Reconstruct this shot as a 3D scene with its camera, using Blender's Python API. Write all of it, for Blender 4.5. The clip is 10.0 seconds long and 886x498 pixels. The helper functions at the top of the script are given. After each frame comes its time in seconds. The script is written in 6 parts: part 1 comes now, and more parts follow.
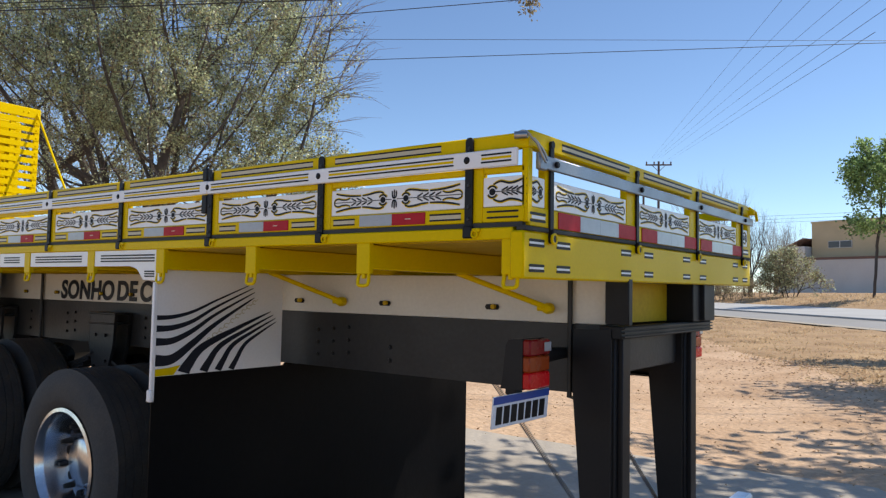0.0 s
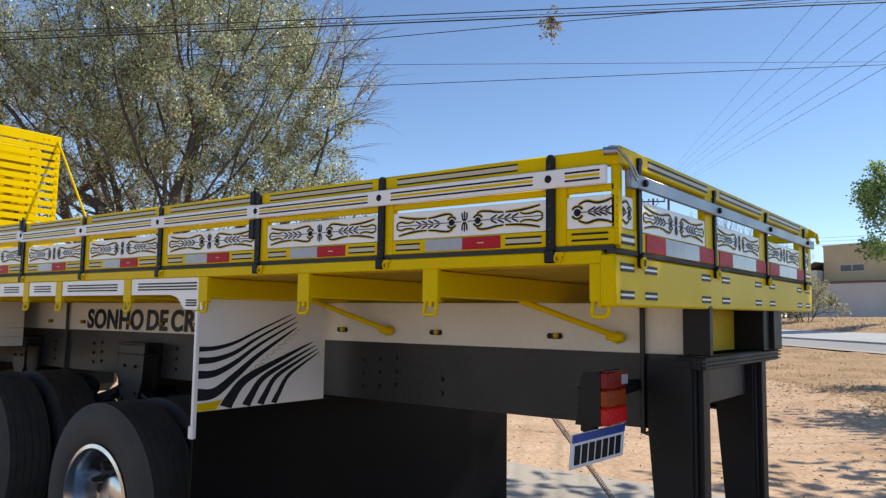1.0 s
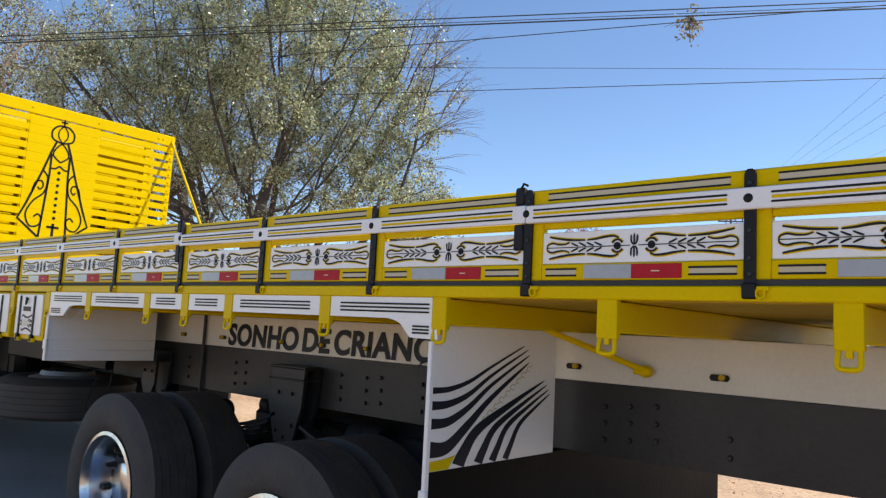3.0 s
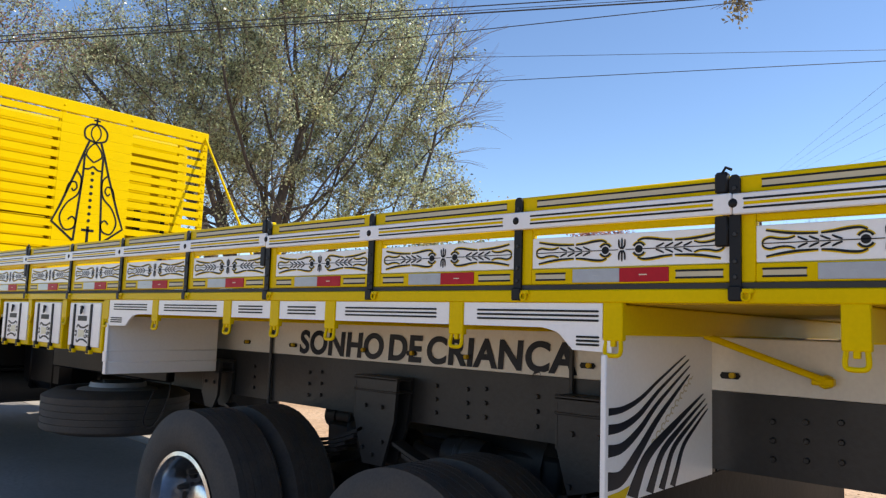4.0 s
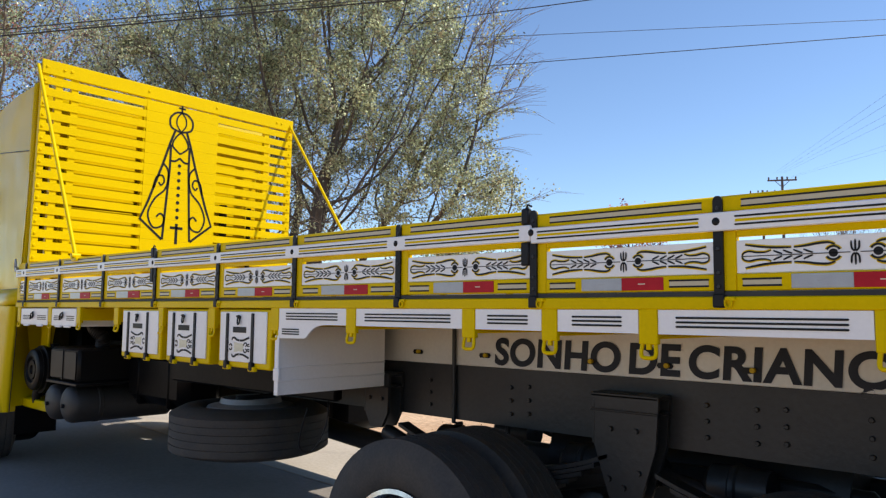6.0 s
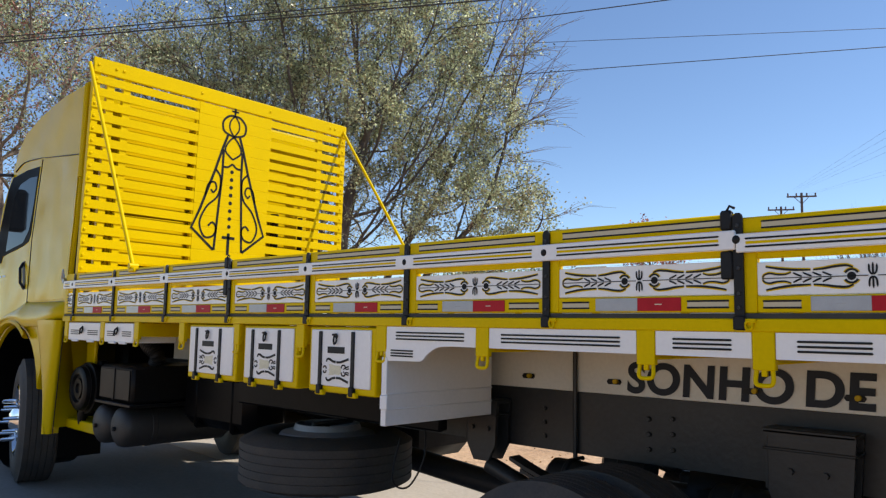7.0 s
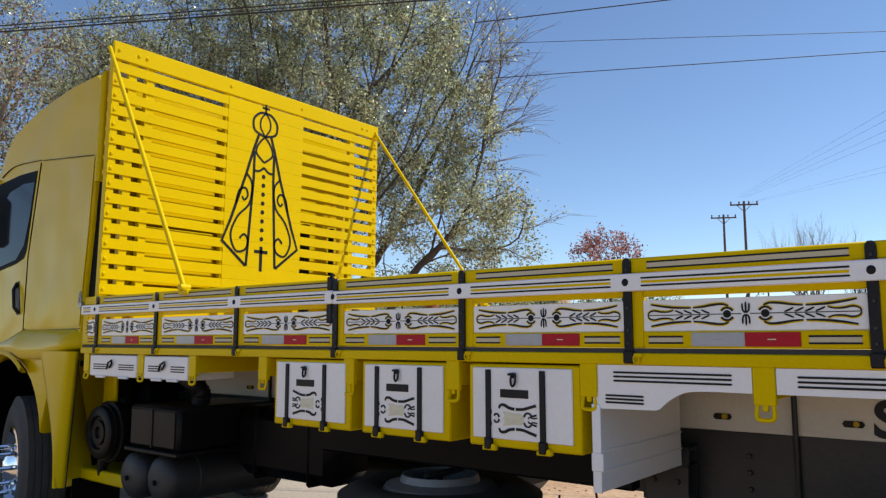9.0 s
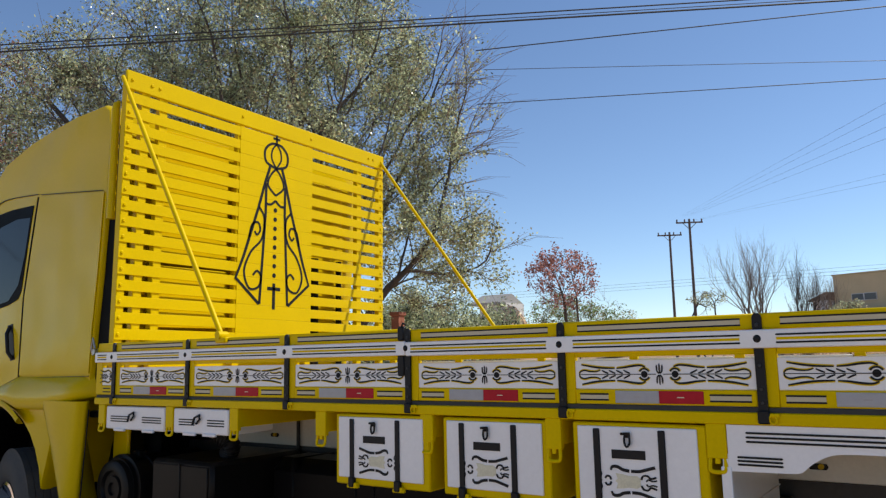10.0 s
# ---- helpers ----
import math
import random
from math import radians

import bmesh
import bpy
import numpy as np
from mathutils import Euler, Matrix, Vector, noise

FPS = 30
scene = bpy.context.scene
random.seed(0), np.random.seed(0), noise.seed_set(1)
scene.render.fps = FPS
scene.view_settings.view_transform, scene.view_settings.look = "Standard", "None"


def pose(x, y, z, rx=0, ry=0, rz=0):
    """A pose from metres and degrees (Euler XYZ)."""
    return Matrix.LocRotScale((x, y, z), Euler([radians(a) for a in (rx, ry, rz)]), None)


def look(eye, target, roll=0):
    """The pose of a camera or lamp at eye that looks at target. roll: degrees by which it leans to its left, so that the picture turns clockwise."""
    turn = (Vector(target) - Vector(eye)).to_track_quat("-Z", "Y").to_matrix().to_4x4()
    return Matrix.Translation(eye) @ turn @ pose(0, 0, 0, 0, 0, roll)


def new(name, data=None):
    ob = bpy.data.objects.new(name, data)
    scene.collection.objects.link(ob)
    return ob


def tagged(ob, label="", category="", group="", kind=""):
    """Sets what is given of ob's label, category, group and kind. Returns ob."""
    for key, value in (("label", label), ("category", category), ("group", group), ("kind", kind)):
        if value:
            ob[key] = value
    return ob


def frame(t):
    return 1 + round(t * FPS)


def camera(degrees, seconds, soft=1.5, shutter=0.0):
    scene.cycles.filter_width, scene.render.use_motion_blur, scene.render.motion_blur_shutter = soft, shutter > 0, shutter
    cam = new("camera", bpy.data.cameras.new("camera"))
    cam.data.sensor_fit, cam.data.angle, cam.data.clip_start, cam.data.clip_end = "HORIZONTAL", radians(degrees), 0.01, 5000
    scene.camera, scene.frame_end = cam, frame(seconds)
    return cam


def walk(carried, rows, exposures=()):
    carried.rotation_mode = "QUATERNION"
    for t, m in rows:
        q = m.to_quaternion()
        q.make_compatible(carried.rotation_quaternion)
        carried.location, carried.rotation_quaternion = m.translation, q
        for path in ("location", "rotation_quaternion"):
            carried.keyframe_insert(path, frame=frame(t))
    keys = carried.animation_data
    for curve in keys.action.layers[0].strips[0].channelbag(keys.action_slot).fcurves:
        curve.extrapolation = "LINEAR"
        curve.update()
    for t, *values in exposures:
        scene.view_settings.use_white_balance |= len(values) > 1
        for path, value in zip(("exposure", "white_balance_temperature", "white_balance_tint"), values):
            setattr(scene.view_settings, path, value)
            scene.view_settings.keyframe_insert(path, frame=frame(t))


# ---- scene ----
cam = camera(61.2, 10.0, soft=1.3)
PATH = [
    (0, (1.14, -1.999, 1.13), (-0.038, -0.386, 1.24), 1.1),
    (0.5, (1.072, -1.963, 1.118), (-0.148, -0.383, 1.248), 1.6),
    (1, (0.86, -1.983, 1.136), (-0.332, -0.387, 1.315), 0.8),
    (1.5, (0.646, -1.966, 1.137), (-0.53, -0.361, 1.334), 1.3),
    (2, (0.403, -1.868, 1.163), (-0.8, -0.287, 1.389), 1.4),
    (2.5, (0.118, -1.851, 1.159), (-1.152, -0.32, 1.377), 3.1),
    (3, (-0.24, -1.895, 1.188), (-1.556, -0.404, 1.399), 2.9),
    (3.2, (-0.365, -1.906, 1.188), (-1.699, -0.431, 1.399), 2.7),
    (4.3, (-1.015, -1.998, 1.232), (-2.319, -0.494, 1.422), 0.9),
    (4.5, (-1.13, -2.05, 1.238), (-2.385, -0.502, 1.413), 0.6),
    (5, (-1.401, -2.092, 1.24), (-2.663, -0.548, 1.395), 0.4),
    (5.5, (-1.726, -2.116, 1.269), (-3.055, -0.63, 1.42), 0.7),
    (5.7, (-1.859, -2.15, 1.271), (-3.202, -0.676, 1.431), 0.5),
    (6.8, (-2.599, -2.196, 1.285), (-3.94, -0.726, 1.497), 0.8),
    (7, (-2.74, -2.201, 1.287), (-4.101, -0.75, 1.498), 1.0),
    (7.5, (-3.091, -2.264, 1.297), (-4.447, -0.805, 1.479), 0.9),
    (8, (-3.396, -2.287, 1.304), (-4.741, -0.817, 1.475), 1.3),
    (8.5, (-3.669, -2.262, 1.338), (-5.003, -0.786, 1.545), 1.7),
    (9, (-3.937, -2.319, 1.377), (-5.177, -0.768, 1.616), -0.1),
    (9.5, (-4.224, -2.441, 1.452), (-5.349, -0.81, 1.725), -1.4),
    (10, (-4.468, -2.54, 1.524), (-5.59, -0.909, 1.81), -1.2),
]
EXPOSURES = [(0, 0.48, 6580, 10), (1.5, 0.56, 6580, 10), (3, 0.68, 6580, 10), (4.5, 0.72, 6580, 10), (5.5, 0.69, 6580, 10), (7, 0.50, 6580, 10), (8.5, 0.41, 6580, 10), (10, 0.28, 6580, 10)]
walk(cam, [(t, look(eye, target, roll)) for t, eye, target, roll in PATH], EXPOSURES)

SUN = Vector((0.8, 0.8, 1.35)).normalized()
sky_world = bpy.data.worlds.new("sky_world")
scene.world = sky_world
sky_world.use_nodes = True
wn = sky_world.node_tree
sky = wn.nodes.new("ShaderNodeTexSky")
sky.sky_type, sky.sun_disc = "NISHITA", False
sky.sun_elevation, sky.sun_rotation = math.asin(SUN.z), math.atan2(SUN.x, SUN.y)
sky.altitude, sky.air_density, sky.dust_density, sky.ozone_density = 700, 0.9, 0.0, 4.0
wn.links.new(sky.outputs["Color"], wn.nodes["Background"].inputs["Color"])
wn.nodes["Background"].inputs["Strength"].default_value = 0.122
sun_data = bpy.data.lights.new("sun", "SUN")
sun_data.energy, sun_data.angle, sun_data.color = 3.6, radians(0.53), (1.0, 0.94, 0.83)
new("sun", sun_data).matrix_world = look(SUN * 60, (0, 0, 0))

# ---- materials ----


def make_mat(name, color, rough=0.5, metal=0.0, vary=0.12, scale=6.0, fine=60.0, bump=0.0, coat=0.0, second=None, patch=1.2, spec=0.5, island=0.0, wave=0.0):
    """A surface with variation at two scales: broad patches and fine grain, in the thing's own metres."""
    m = bpy.data.materials.new(name)
    m.use_nodes = True
    nt = m.node_tree
    b = nt.nodes["Principled BSDF"]
    tc = nt.nodes.new("ShaderNodeTexCoord")
    n1, n2 = nt.nodes.new("ShaderNodeTexNoise"), nt.nodes.new("ShaderNodeTexNoise")
    n1.inputs["Scale"].default_value, n1.inputs["Detail"].default_value = scale, 5
    n2.inputs["Scale"].default_value, n2.inputs["Detail"].default_value = fine, 4
    for n in (n1, n2):
        nt.links.new(tc.outputs["Object"], n.inputs["Vector"])
    mix = nt.nodes.new("ShaderNodeMix")
    mix.data_type, mix.blend_type = "RGBA", "MIX"
    ramp = nt.nodes.new("ShaderNodeValToRGB")
    ramp.color_ramp.elements[0].position, ramp.color_ramp.elements[1].position = 0.5 - 0.2 / patch, 0.5 + 0.2 / patch
    nt.links.new(n1.outputs["Fac"], ramp.inputs["Fac"])
    dark = second or tuple(c * (1 - vary) for c in color)
    mix.inputs[6].default_value, mix.inputs[7].default_value = (*color, 1), (*dark, 1)
    nt.links.new(ramp.outputs["Color"], mix.inputs["Factor"])
    grain = nt.nodes.new("ShaderNodeMix")
    grain.data_type, grain.blend_type = "RGBA", "MULTIPLY"
    rng = nt.nodes.new("ShaderNodeMapRange")
    rng.inputs["To Min"].default_value, rng.inputs["To Max"].default_value = 1 - vary * 1.3, 1 + vary * 0.9
    nt.links.new(n2.outputs["Fac"], rng.inputs["Value"])
    grain.inputs["Factor"].default_value = 1.0
    nt.links.new(mix.outputs[2], grain.inputs[6])
    nt.links.new(rng.outputs["Result"], grain.inputs[7])
    last = grain.outputs[2]
    if island:
        geo, hsv = nt.nodes.new("ShaderNodeNewGeometry"), nt.nodes.new("ShaderNodeHueSaturation")
        r2 = nt.nodes.new("ShaderNodeMapRange")
        r2.inputs["To Min"].default_value, r2.inputs["To Max"].default_value = 1 - island, 1 + island
        nt.links.new(geo.outputs["Random Per Island"], r2.inputs["Value"])
        nt.links.new(r2.outputs["Result"], hsv.inputs["Value"])
        nt.links.new(last, hsv.inputs["Color"])
        last = hsv.outputs["Color"]
    nt.links.new(last, b.inputs["Base Color"])
    rr = nt.nodes.new("ShaderNodeMapRange")
    rr.inputs["To Min"].default_value, rr.inputs["To Max"].default_value = max(0.02, rough - 0.08), min(1.0, rough + 0.1)
    nt.links.new(n1.outputs["Fac"], rr.inputs["Value"])
    nt.links.new(rr.outputs["Result"], b.inputs["Roughness"])
    b.inputs["Metallic"].default_value = metal
    b.inputs["Specular IOR Level"].default_value = spec
    b.inputs["Coat Weight"].default_value, b.inputs["Coat Roughness"].default_value = coat, 0.08
    if bump:
        bn = nt.nodes.new("ShaderNodeBump")
        bn.inputs["Strength"].default_value, bn.inputs["Distance"].default_value = min(1.0, bump), 0.02
        nt.links.new(n2.outputs["Fac"], bn.inputs["Height"])
        nt.links.new(bn.outputs["Normal"], b.inputs["Normal"])
    if wave:
        n3, bw = nt.nodes.new("ShaderNodeTexNoise"), nt.nodes.new("ShaderNodeBump")
        n3.inputs["Scale"].default_value, n3.inputs["Detail"].default_value = 2.2, 1
        nt.links.new(tc.outputs["Object"], n3.inputs["Vector"])
        nt.links.new(n3.outputs["Fac"], bw.inputs["Height"])
        bw.inputs["Strength"].default_value, bw.inputs["Distance"].default_value = wave, 0.06
        nt.links.new(bw.outputs["Normal"], b.inputs["Normal"])
    return m


YELLOW = make_mat("yellow_paint", (0.735, 0.515, 0.0), 0.38, vary=0.07, scale=2.5, fine=90, spec=0.16)
# Darker, duller copy of the yellow; on the end wall it paints in shade.
YELLOW_IN = make_mat("dull_shaded_yellow", (0.58, 0.38, 0.01), 0.6, vary=0.15, scale=3, fine=50, spec=0.25)
CABY = make_mat("cab_paint", (0.64, 0.455, 0.0), 0.22, vary=0.05, scale=1.5, fine=60, spec=0.2, wave=0.7, coat=0.12)
for ym in (YELLOW, CABY):
    ym.node_tree.nodes["Principled BSDF"].inputs["Specular Tint"].default_value = (1.0, 0.84, 0.25, 1)
WHITE = make_mat("white_paint", (0.85, 0.845, 0.825), 0.35, vary=0.05, scale=3, fine=70, coat=0.2)
CREAM = make_mat("cream_subframe", (0.70, 0.68, 0.61), 0.5, vary=0.08, scale=2.5, fine=60)
BLACK = make_mat("black_paint", (0.012, 0.012, 0.013), 0.45, vary=0.2, scale=4, fine=80, spec=0.22)
CHASSIS = make_mat("chassis_black", (0.030, 0.0295, 0.029), 0.42, vary=0.25, scale=3, fine=45, bump=0.08, spec=0.35)
STRIPE_BLUE = make_mat("stripe_dark", (0.012, 0.015, 0.024), 0.4, vary=0.1, scale=4, spec=0.2)
RUBBER = make_mat("tyre_rubber", (0.034, 0.033, 0.032), 0.75, vary=0.35, scale=7, fine=90, bump=0.14, second=(0.062, 0.053, 0.043))
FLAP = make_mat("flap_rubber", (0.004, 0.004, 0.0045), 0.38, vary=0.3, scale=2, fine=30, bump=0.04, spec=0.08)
CHROME = make_mat("polished_aluminium", (0.86, 0.86, 0.87), 0.12, 1.0, vary=0.04, scale=10)
RIM = make_mat("dull_polished_rim", (0.60, 0.60, 0.61), 0.2, 1.0, vary=0.2, scale=9, fine=60)
ALU = make_mat("dull_aluminium_bar", (0.33, 0.34, 0.36), 0.40, 0.9, vary=0.18, scale=4, fine=150)
BUMPER = make_mat("brushed_aluminium", (0.68, 0.70, 0.74), 0.38, 0.9, vary=0.08, scale=5, fine=150)
GREY_RIM = make_mat("dull_rim", (0.28, 0.28, 0.28), 0.5, 0.3, vary=0.15, scale=8)
STEEL = make_mat("zinc_steel", (0.40, 0.40, 0.40), 0.35, 1.0, vary=0.15, scale=12)
RED_REF = make_mat("red_reflector", (0.46, 0.006, 0.018), 0.5, vary=0.12, scale=30, fine=300, spec=0.25)
WHITE_REF = make_mat("silver_reflector", (0.36, 0.37, 0.39), 0.3, vary=0.08, scale=30, fine=300, coat=0.4)
RED_LENS = make_mat("red_lens", (0.20, 0.003, 0.006), 0.25, vary=0.1, scale=20, fine=200, spec=0.3)
RED_LIT = make_mat("lit_red_lens", (0.34, 0.005, 0.01), 0.25, vary=0.1, scale=60, fine=200, spec=0.3)
RED_LIT.node_tree.nodes["Principled BSDF"].inputs["Emission Color"].default_value = (1.0, 0.01, 0.008, 1)
RED_LIT.node_tree.nodes["Principled BSDF"].inputs["Emission Strength"].default_value = 0.05
ORANGE_LENS = make_mat("orange_lens", (0.28, 0.04, 0.004), 0.25, vary=0.1, scale=20, fine=200, spec=0.3)
SEAL = make_mat("dusty_rubber_seal", (0.035, 0.036, 0.032), 0.7, vary=0.2, scale=8, fine=60)
GLOSS_BLACK = make_mat("gloss_black", (0.009, 0.0085, 0.008), 0.4, vary=0.2, scale=5, fine=50, spec=0.16)
PALE_FILL = make_mat("pale_yellow_fill", (0.74, 0.70, 0.50), 0.4, vary=0.15, scale=40, fine=200)
BEIGE_FILL = make_mat("beige_fill", (0.56, 0.49, 0.32), 0.4, vary=0.05)
PLATE_W = make_mat("plate_white", (0.72, 0.74, 0.78), 0.4, vary=0.04)
PLATE_B = make_mat("plate_blue", (0.015, 0.06, 0.30), 0.4, vary=0.05)
GREY_DUST = make_mat("dusty_grey", (0.026, 0.024, 0.022), 0.55, vary=0.25, scale=5, fine=40)
SURROUND = make_mat("black_glass_border", (0.005, 0.005, 0.006), 0.5, vary=0.1, spec=0.04)
GLASSY = bpy.data.materials.new("tinted_glass")
GLASSY.use_nodes = True
gb = GLASSY.node_tree.nodes["Principled BSDF"]
gb.inputs["Base Color"].default_value, gb.inputs["Roughness"].default_value = (0.012, 0.016, 0.02, 1), 0.05
gb.inputs["Specular IOR Level"].default_value = 0.2
DIRT = make_mat("red_dirt", (0.63, 0.43, 0.275), 0.95, vary=0.36, scale=0.8, fine=16, bump=1.0, second=(0.47, 0.295, 0.17), patch=1.1)
# The truck's shade is mixed into this driveway colour.
APRON = make_mat("shade_dark_driveway", (0.275, 0.245, 0.218), 0.9, vary=0.16, scale=0.9, fine=25, bump=0.25, second=(0.215, 0.188, 0.166), patch=0.8)
CONCRETE = make_mat("worn_concrete", (0.47, 0.41, 0.34), 0.9, vary=0.14, scale=0.9, fine=25, bump=0.25, second=(0.37, 0.32, 0.26), patch=0.8)
VERGE = make_mat("straw_verge", (0.49, 0.32, 0.165), 0.95, vary=0.32, scale=0.7, fine=14, bump=0.9, second=(0.33, 0.20, 0.10), patch=1.0)
ASPHALT = make_mat("sun_bleached_asphalt", (0.33, 0.315, 0.295), 0.85, vary=0.12, scale=0.4, fine=30, bump=0.2)
ROADTOP = make_mat("pale_road", (0.47, 0.46, 0.44), 0.85, vary=0.1, scale=0.4, fine=30, bump=0.2)
ROADDARK = make_mat("dark_road_line", (0.16, 0.155, 0.15), 0.9, vary=0.2, scale=1)
LINE = make_mat("road_edge_dust", (0.44, 0.38, 0.30), 0.9, vary=0.1, scale=2)
DEBRIS = make_mat("brown_leaf_litter", (0.36, 0.24, 0.14), 0.95, vary=0.3, scale=0.8, fine=20, island=0.5)
STRAW = make_mat("dry_grass", (0.60, 0.45, 0.28), 0.95, vary=0.15, scale=0.6, fine=20, island=0.15)
BARK = make_mat("bark", (0.095, 0.078, 0.066), 0.95, vary=0.3, scale=6, fine=40, bump=0.5)
TWIG = make_mat("dry_twigs", (0.24, 0.185, 0.145), 0.95, vary=0.25, scale=4, fine=40)
LEAF = make_mat("olive_leaves", (0.52, 0.55, 0.34), 0.28, vary=0.3, scale=0.5, fine=3, second=(0.32, 0.36, 0.21), island=0.85, spec=0.9)
LEAF_DRY = make_mat("greyish_dry_leaves", (0.44, 0.37, 0.22), 0.5, vary=0.3, scale=0.5, fine=3, island=0.5)
LEAF_G = make_mat("green_leaves", (0.30, 0.42, 0.16), 0.5, vary=0.3, scale=0.6, fine=4, island=0.5)
LEAF_RED = make_mat("rusty_red_leaves", (0.46, 0.22, 0.18), 0.6, vary=0.3, scale=0.6, fine=4, island=0.5)
WOODPOLE = make_mat("weathered_pole", (0.14, 0.10, 0.085), 0.9, vary=0.2, scale=2, fine=30)
CABLE = make_mat("cable_black", (0.02, 0.02, 0.022), 0.6, vary=0.1)
HOUSE = make_mat("ochre_plaster", (0.55, 0.44, 0.27), 0.9, vary=0.08, scale=0.5, fine=10)
WALLW = make_mat("white_plaster", (0.62, 0.60, 0.57), 0.9, vary=0.08, scale=0.4, fine=10)
BRICK = make_mat("red_brick", (0.34, 0.12, 0.07), 0.9, vary=0.25, scale=4, fine=40)
ROOFT = make_mat("brown_tiles", (0.20, 0.11, 0.08), 0.9, vary=0.2, scale=2, fine=20)
WINDOWD = make_mat("dark_window", (0.05, 0.05, 0.055), 0.2, vary=0.1)
for leafm in (LEAF, LEAF_DRY, LEAF_G, LEAF_RED, STRAW):
    nt = leafm.node_tree
    pb, out_ = nt.nodes["Principled BSDF"], nt.nodes["Material Output"]
    tr, mx = nt.nodes.new("ShaderNodeBsdfTranslucent"), nt.nodes.new("ShaderNodeMixShader")
    nt.links.new(pb.inputs["Base Color"].links[0].from_socket, tr.inputs["Color"])
    mx.inputs["Fac"].default_value = 0.64
    nt.links.new(pb.outputs["BSDF"], mx.inputs[1])
    nt.links.new(tr.outputs["BSDF"], mx.inputs[2])
    nt.links.new(mx.outputs["Shader"], out_.inputs["Surface"])

# ---- building tools ----


class Build:
    """Vertices and faces gathered for one mesh."""

    def __init__(self):
        self.v, self.f = [], []

    def add(self, verts, faces):
        n = len(self.v)
        self.v += [tuple(p) for p in verts]
        self.f += [tuple(n + i for i in f) for f in faces]
        return self

    def box(self, x0, x1, y0, y1, z0, z1, c=0.0):
        """A box whose edges are chamfered by c."""
        lo, hi = (min(x0, x1), min(y0, y1), min(z0, z1)), (max(x0, x1), max(y0, y1), max(z0, z1))
        c = min(c, 0.45 * min(h - l for l, h in zip(lo, hi)))
        if c <= 0:
            p = [(x, y, z) for x in (lo[0], hi[0]) for y in (lo[1], hi[1]) for z in (lo[2], hi[2])]
            return self.add(p, [(0, 1, 3, 2), (4, 6, 7, 5), (0, 4, 5, 1), (2, 3, 7, 6), (0, 2, 6, 4), (1, 5, 7, 3)])
        bm = bmesh.new()
        bmesh.ops.create_cube(bm, size=1)
        for v in bm.verts:
            v.co = [lo[i] + (v.co[i] + 0.5) * (hi[i] - lo[i]) for i in range(3)]
        bmesh.ops.bevel(bm, geom=bm.edges[:], offset=c, segments=1, affect="EDGES", profile=0.5)
        self.add([v.co[:] for v in bm.verts], [[v.index for v in f.verts] for f in self._indexed(bm)])
        bm.free()
        return self

    @staticmethod
    def _indexed(bm):
        bm.verts.index_update()
        return bm.faces

    def tube(self, pts, r, sides=8, closed=False, cap=True):
        """A round bar along points; r is one radius or one for each point."""
        pts = [Vector(p) for p in pts]
        n = len(pts)
        rs = r if isinstance(r, (list, tuple)) else [r] * n
        verts, up = [], None
        for i, p in enumerate(pts):
            a, b = (pts[i - 1], pts[(i + 1) % n]) if closed else (pts[max(i - 1, 0)], pts[min(i + 1, n - 1)])
            d = (b - a).normalized() if (b - a).length > 1e-9 else Vector((0, 0, 1))
            if up is None:
                up = d.orthogonal().normalized()
            up = (up - d * up.dot(d))
            up = up.normalized() if up.length > 1e-6 else d.orthogonal().normalized()
            side = d.cross(up)
            verts += [p + rs[i] * (math.cos(t) * up + math.sin(t) * side) for t in [2 * math.pi * k / sides for k in range(sides)]]
        faces = []
        for i in range(n if closed else n - 1):
            j = (i + 1) % n
            for k in range(sides):
                l = (k + 1) % sides
                faces.append((i * sides + k, i * sides + l, j * sides + l, j * sides + k))
        if cap and not closed:
            faces.append(tuple(range(sides - 1, -1, -1)))
            faces.append(tuple((n - 1) * sides + k for k in range(sides)))
        return self.add(verts, faces)

    def lathe(self, rings, sides=40, axis="y", centre=(0, 0, 0)):
        """A turned shape: rings of (radius, place along the axis)."""
        verts, faces = [], []
        for r, h in rings:
            for k in range(sides):
                a = 2 * math.pi * k / sides
                c, s = r * math.cos(a), r * math.sin(a)
                p = {"y": (c, h, s), "z": (c, s, h), "x": (h, c, s)}[axis]
                verts.append((p[0] + centre[0], p[1] + centre[1], p[2] + centre[2]))
        for i in range(len(rings) - 1):
            for k in range(sides):
                l = (k + 1) % sides
                faces.append((i * sides + k, i * sides + l, (i + 1) * sides + l, (i + 1) * sides + k))
        return self.add(verts, faces)

    def prism(self, outline, to3, t0, t1):
        """A flat outline with thickness; to3(a, b, t) gives a corner's place."""
        n = len(outline)
        verts = [to3(a, b, t0) for a, b in outline] + [to3(a, b, t1) for a, b in outline]
        faces = [tuple(range(n)), tuple(range(2 * n - 1, n - 1, -1))]
        faces += [(i, n + i, n + (i + 1) % n, (i + 1) % n) for i in range(n)]
        return self.add(verts, faces)

    def ribbon(self, pts, widths, to3, t0, t1):
        """A painted stroke along 2D points, with a width at each point."""
        n = len(pts)
        ws = widths if isinstance(widths, (list, tuple)) else [widths] * n
        left, right = [], []
        for i, (a, b) in enumerate(pts):
            (a0, b0), (a1, b1) = pts[max(i - 1, 0)], pts[min(i + 1, n - 1)]
            d = math.hypot(a1 - a0, b1 - b0) or 1
            nx, ny = -(b1 - b0) / d * ws[i] / 2, (a1 - a0) / d * ws[i] / 2
            left.append((a + nx, b + ny))
            right.append((a - nx, b - ny))
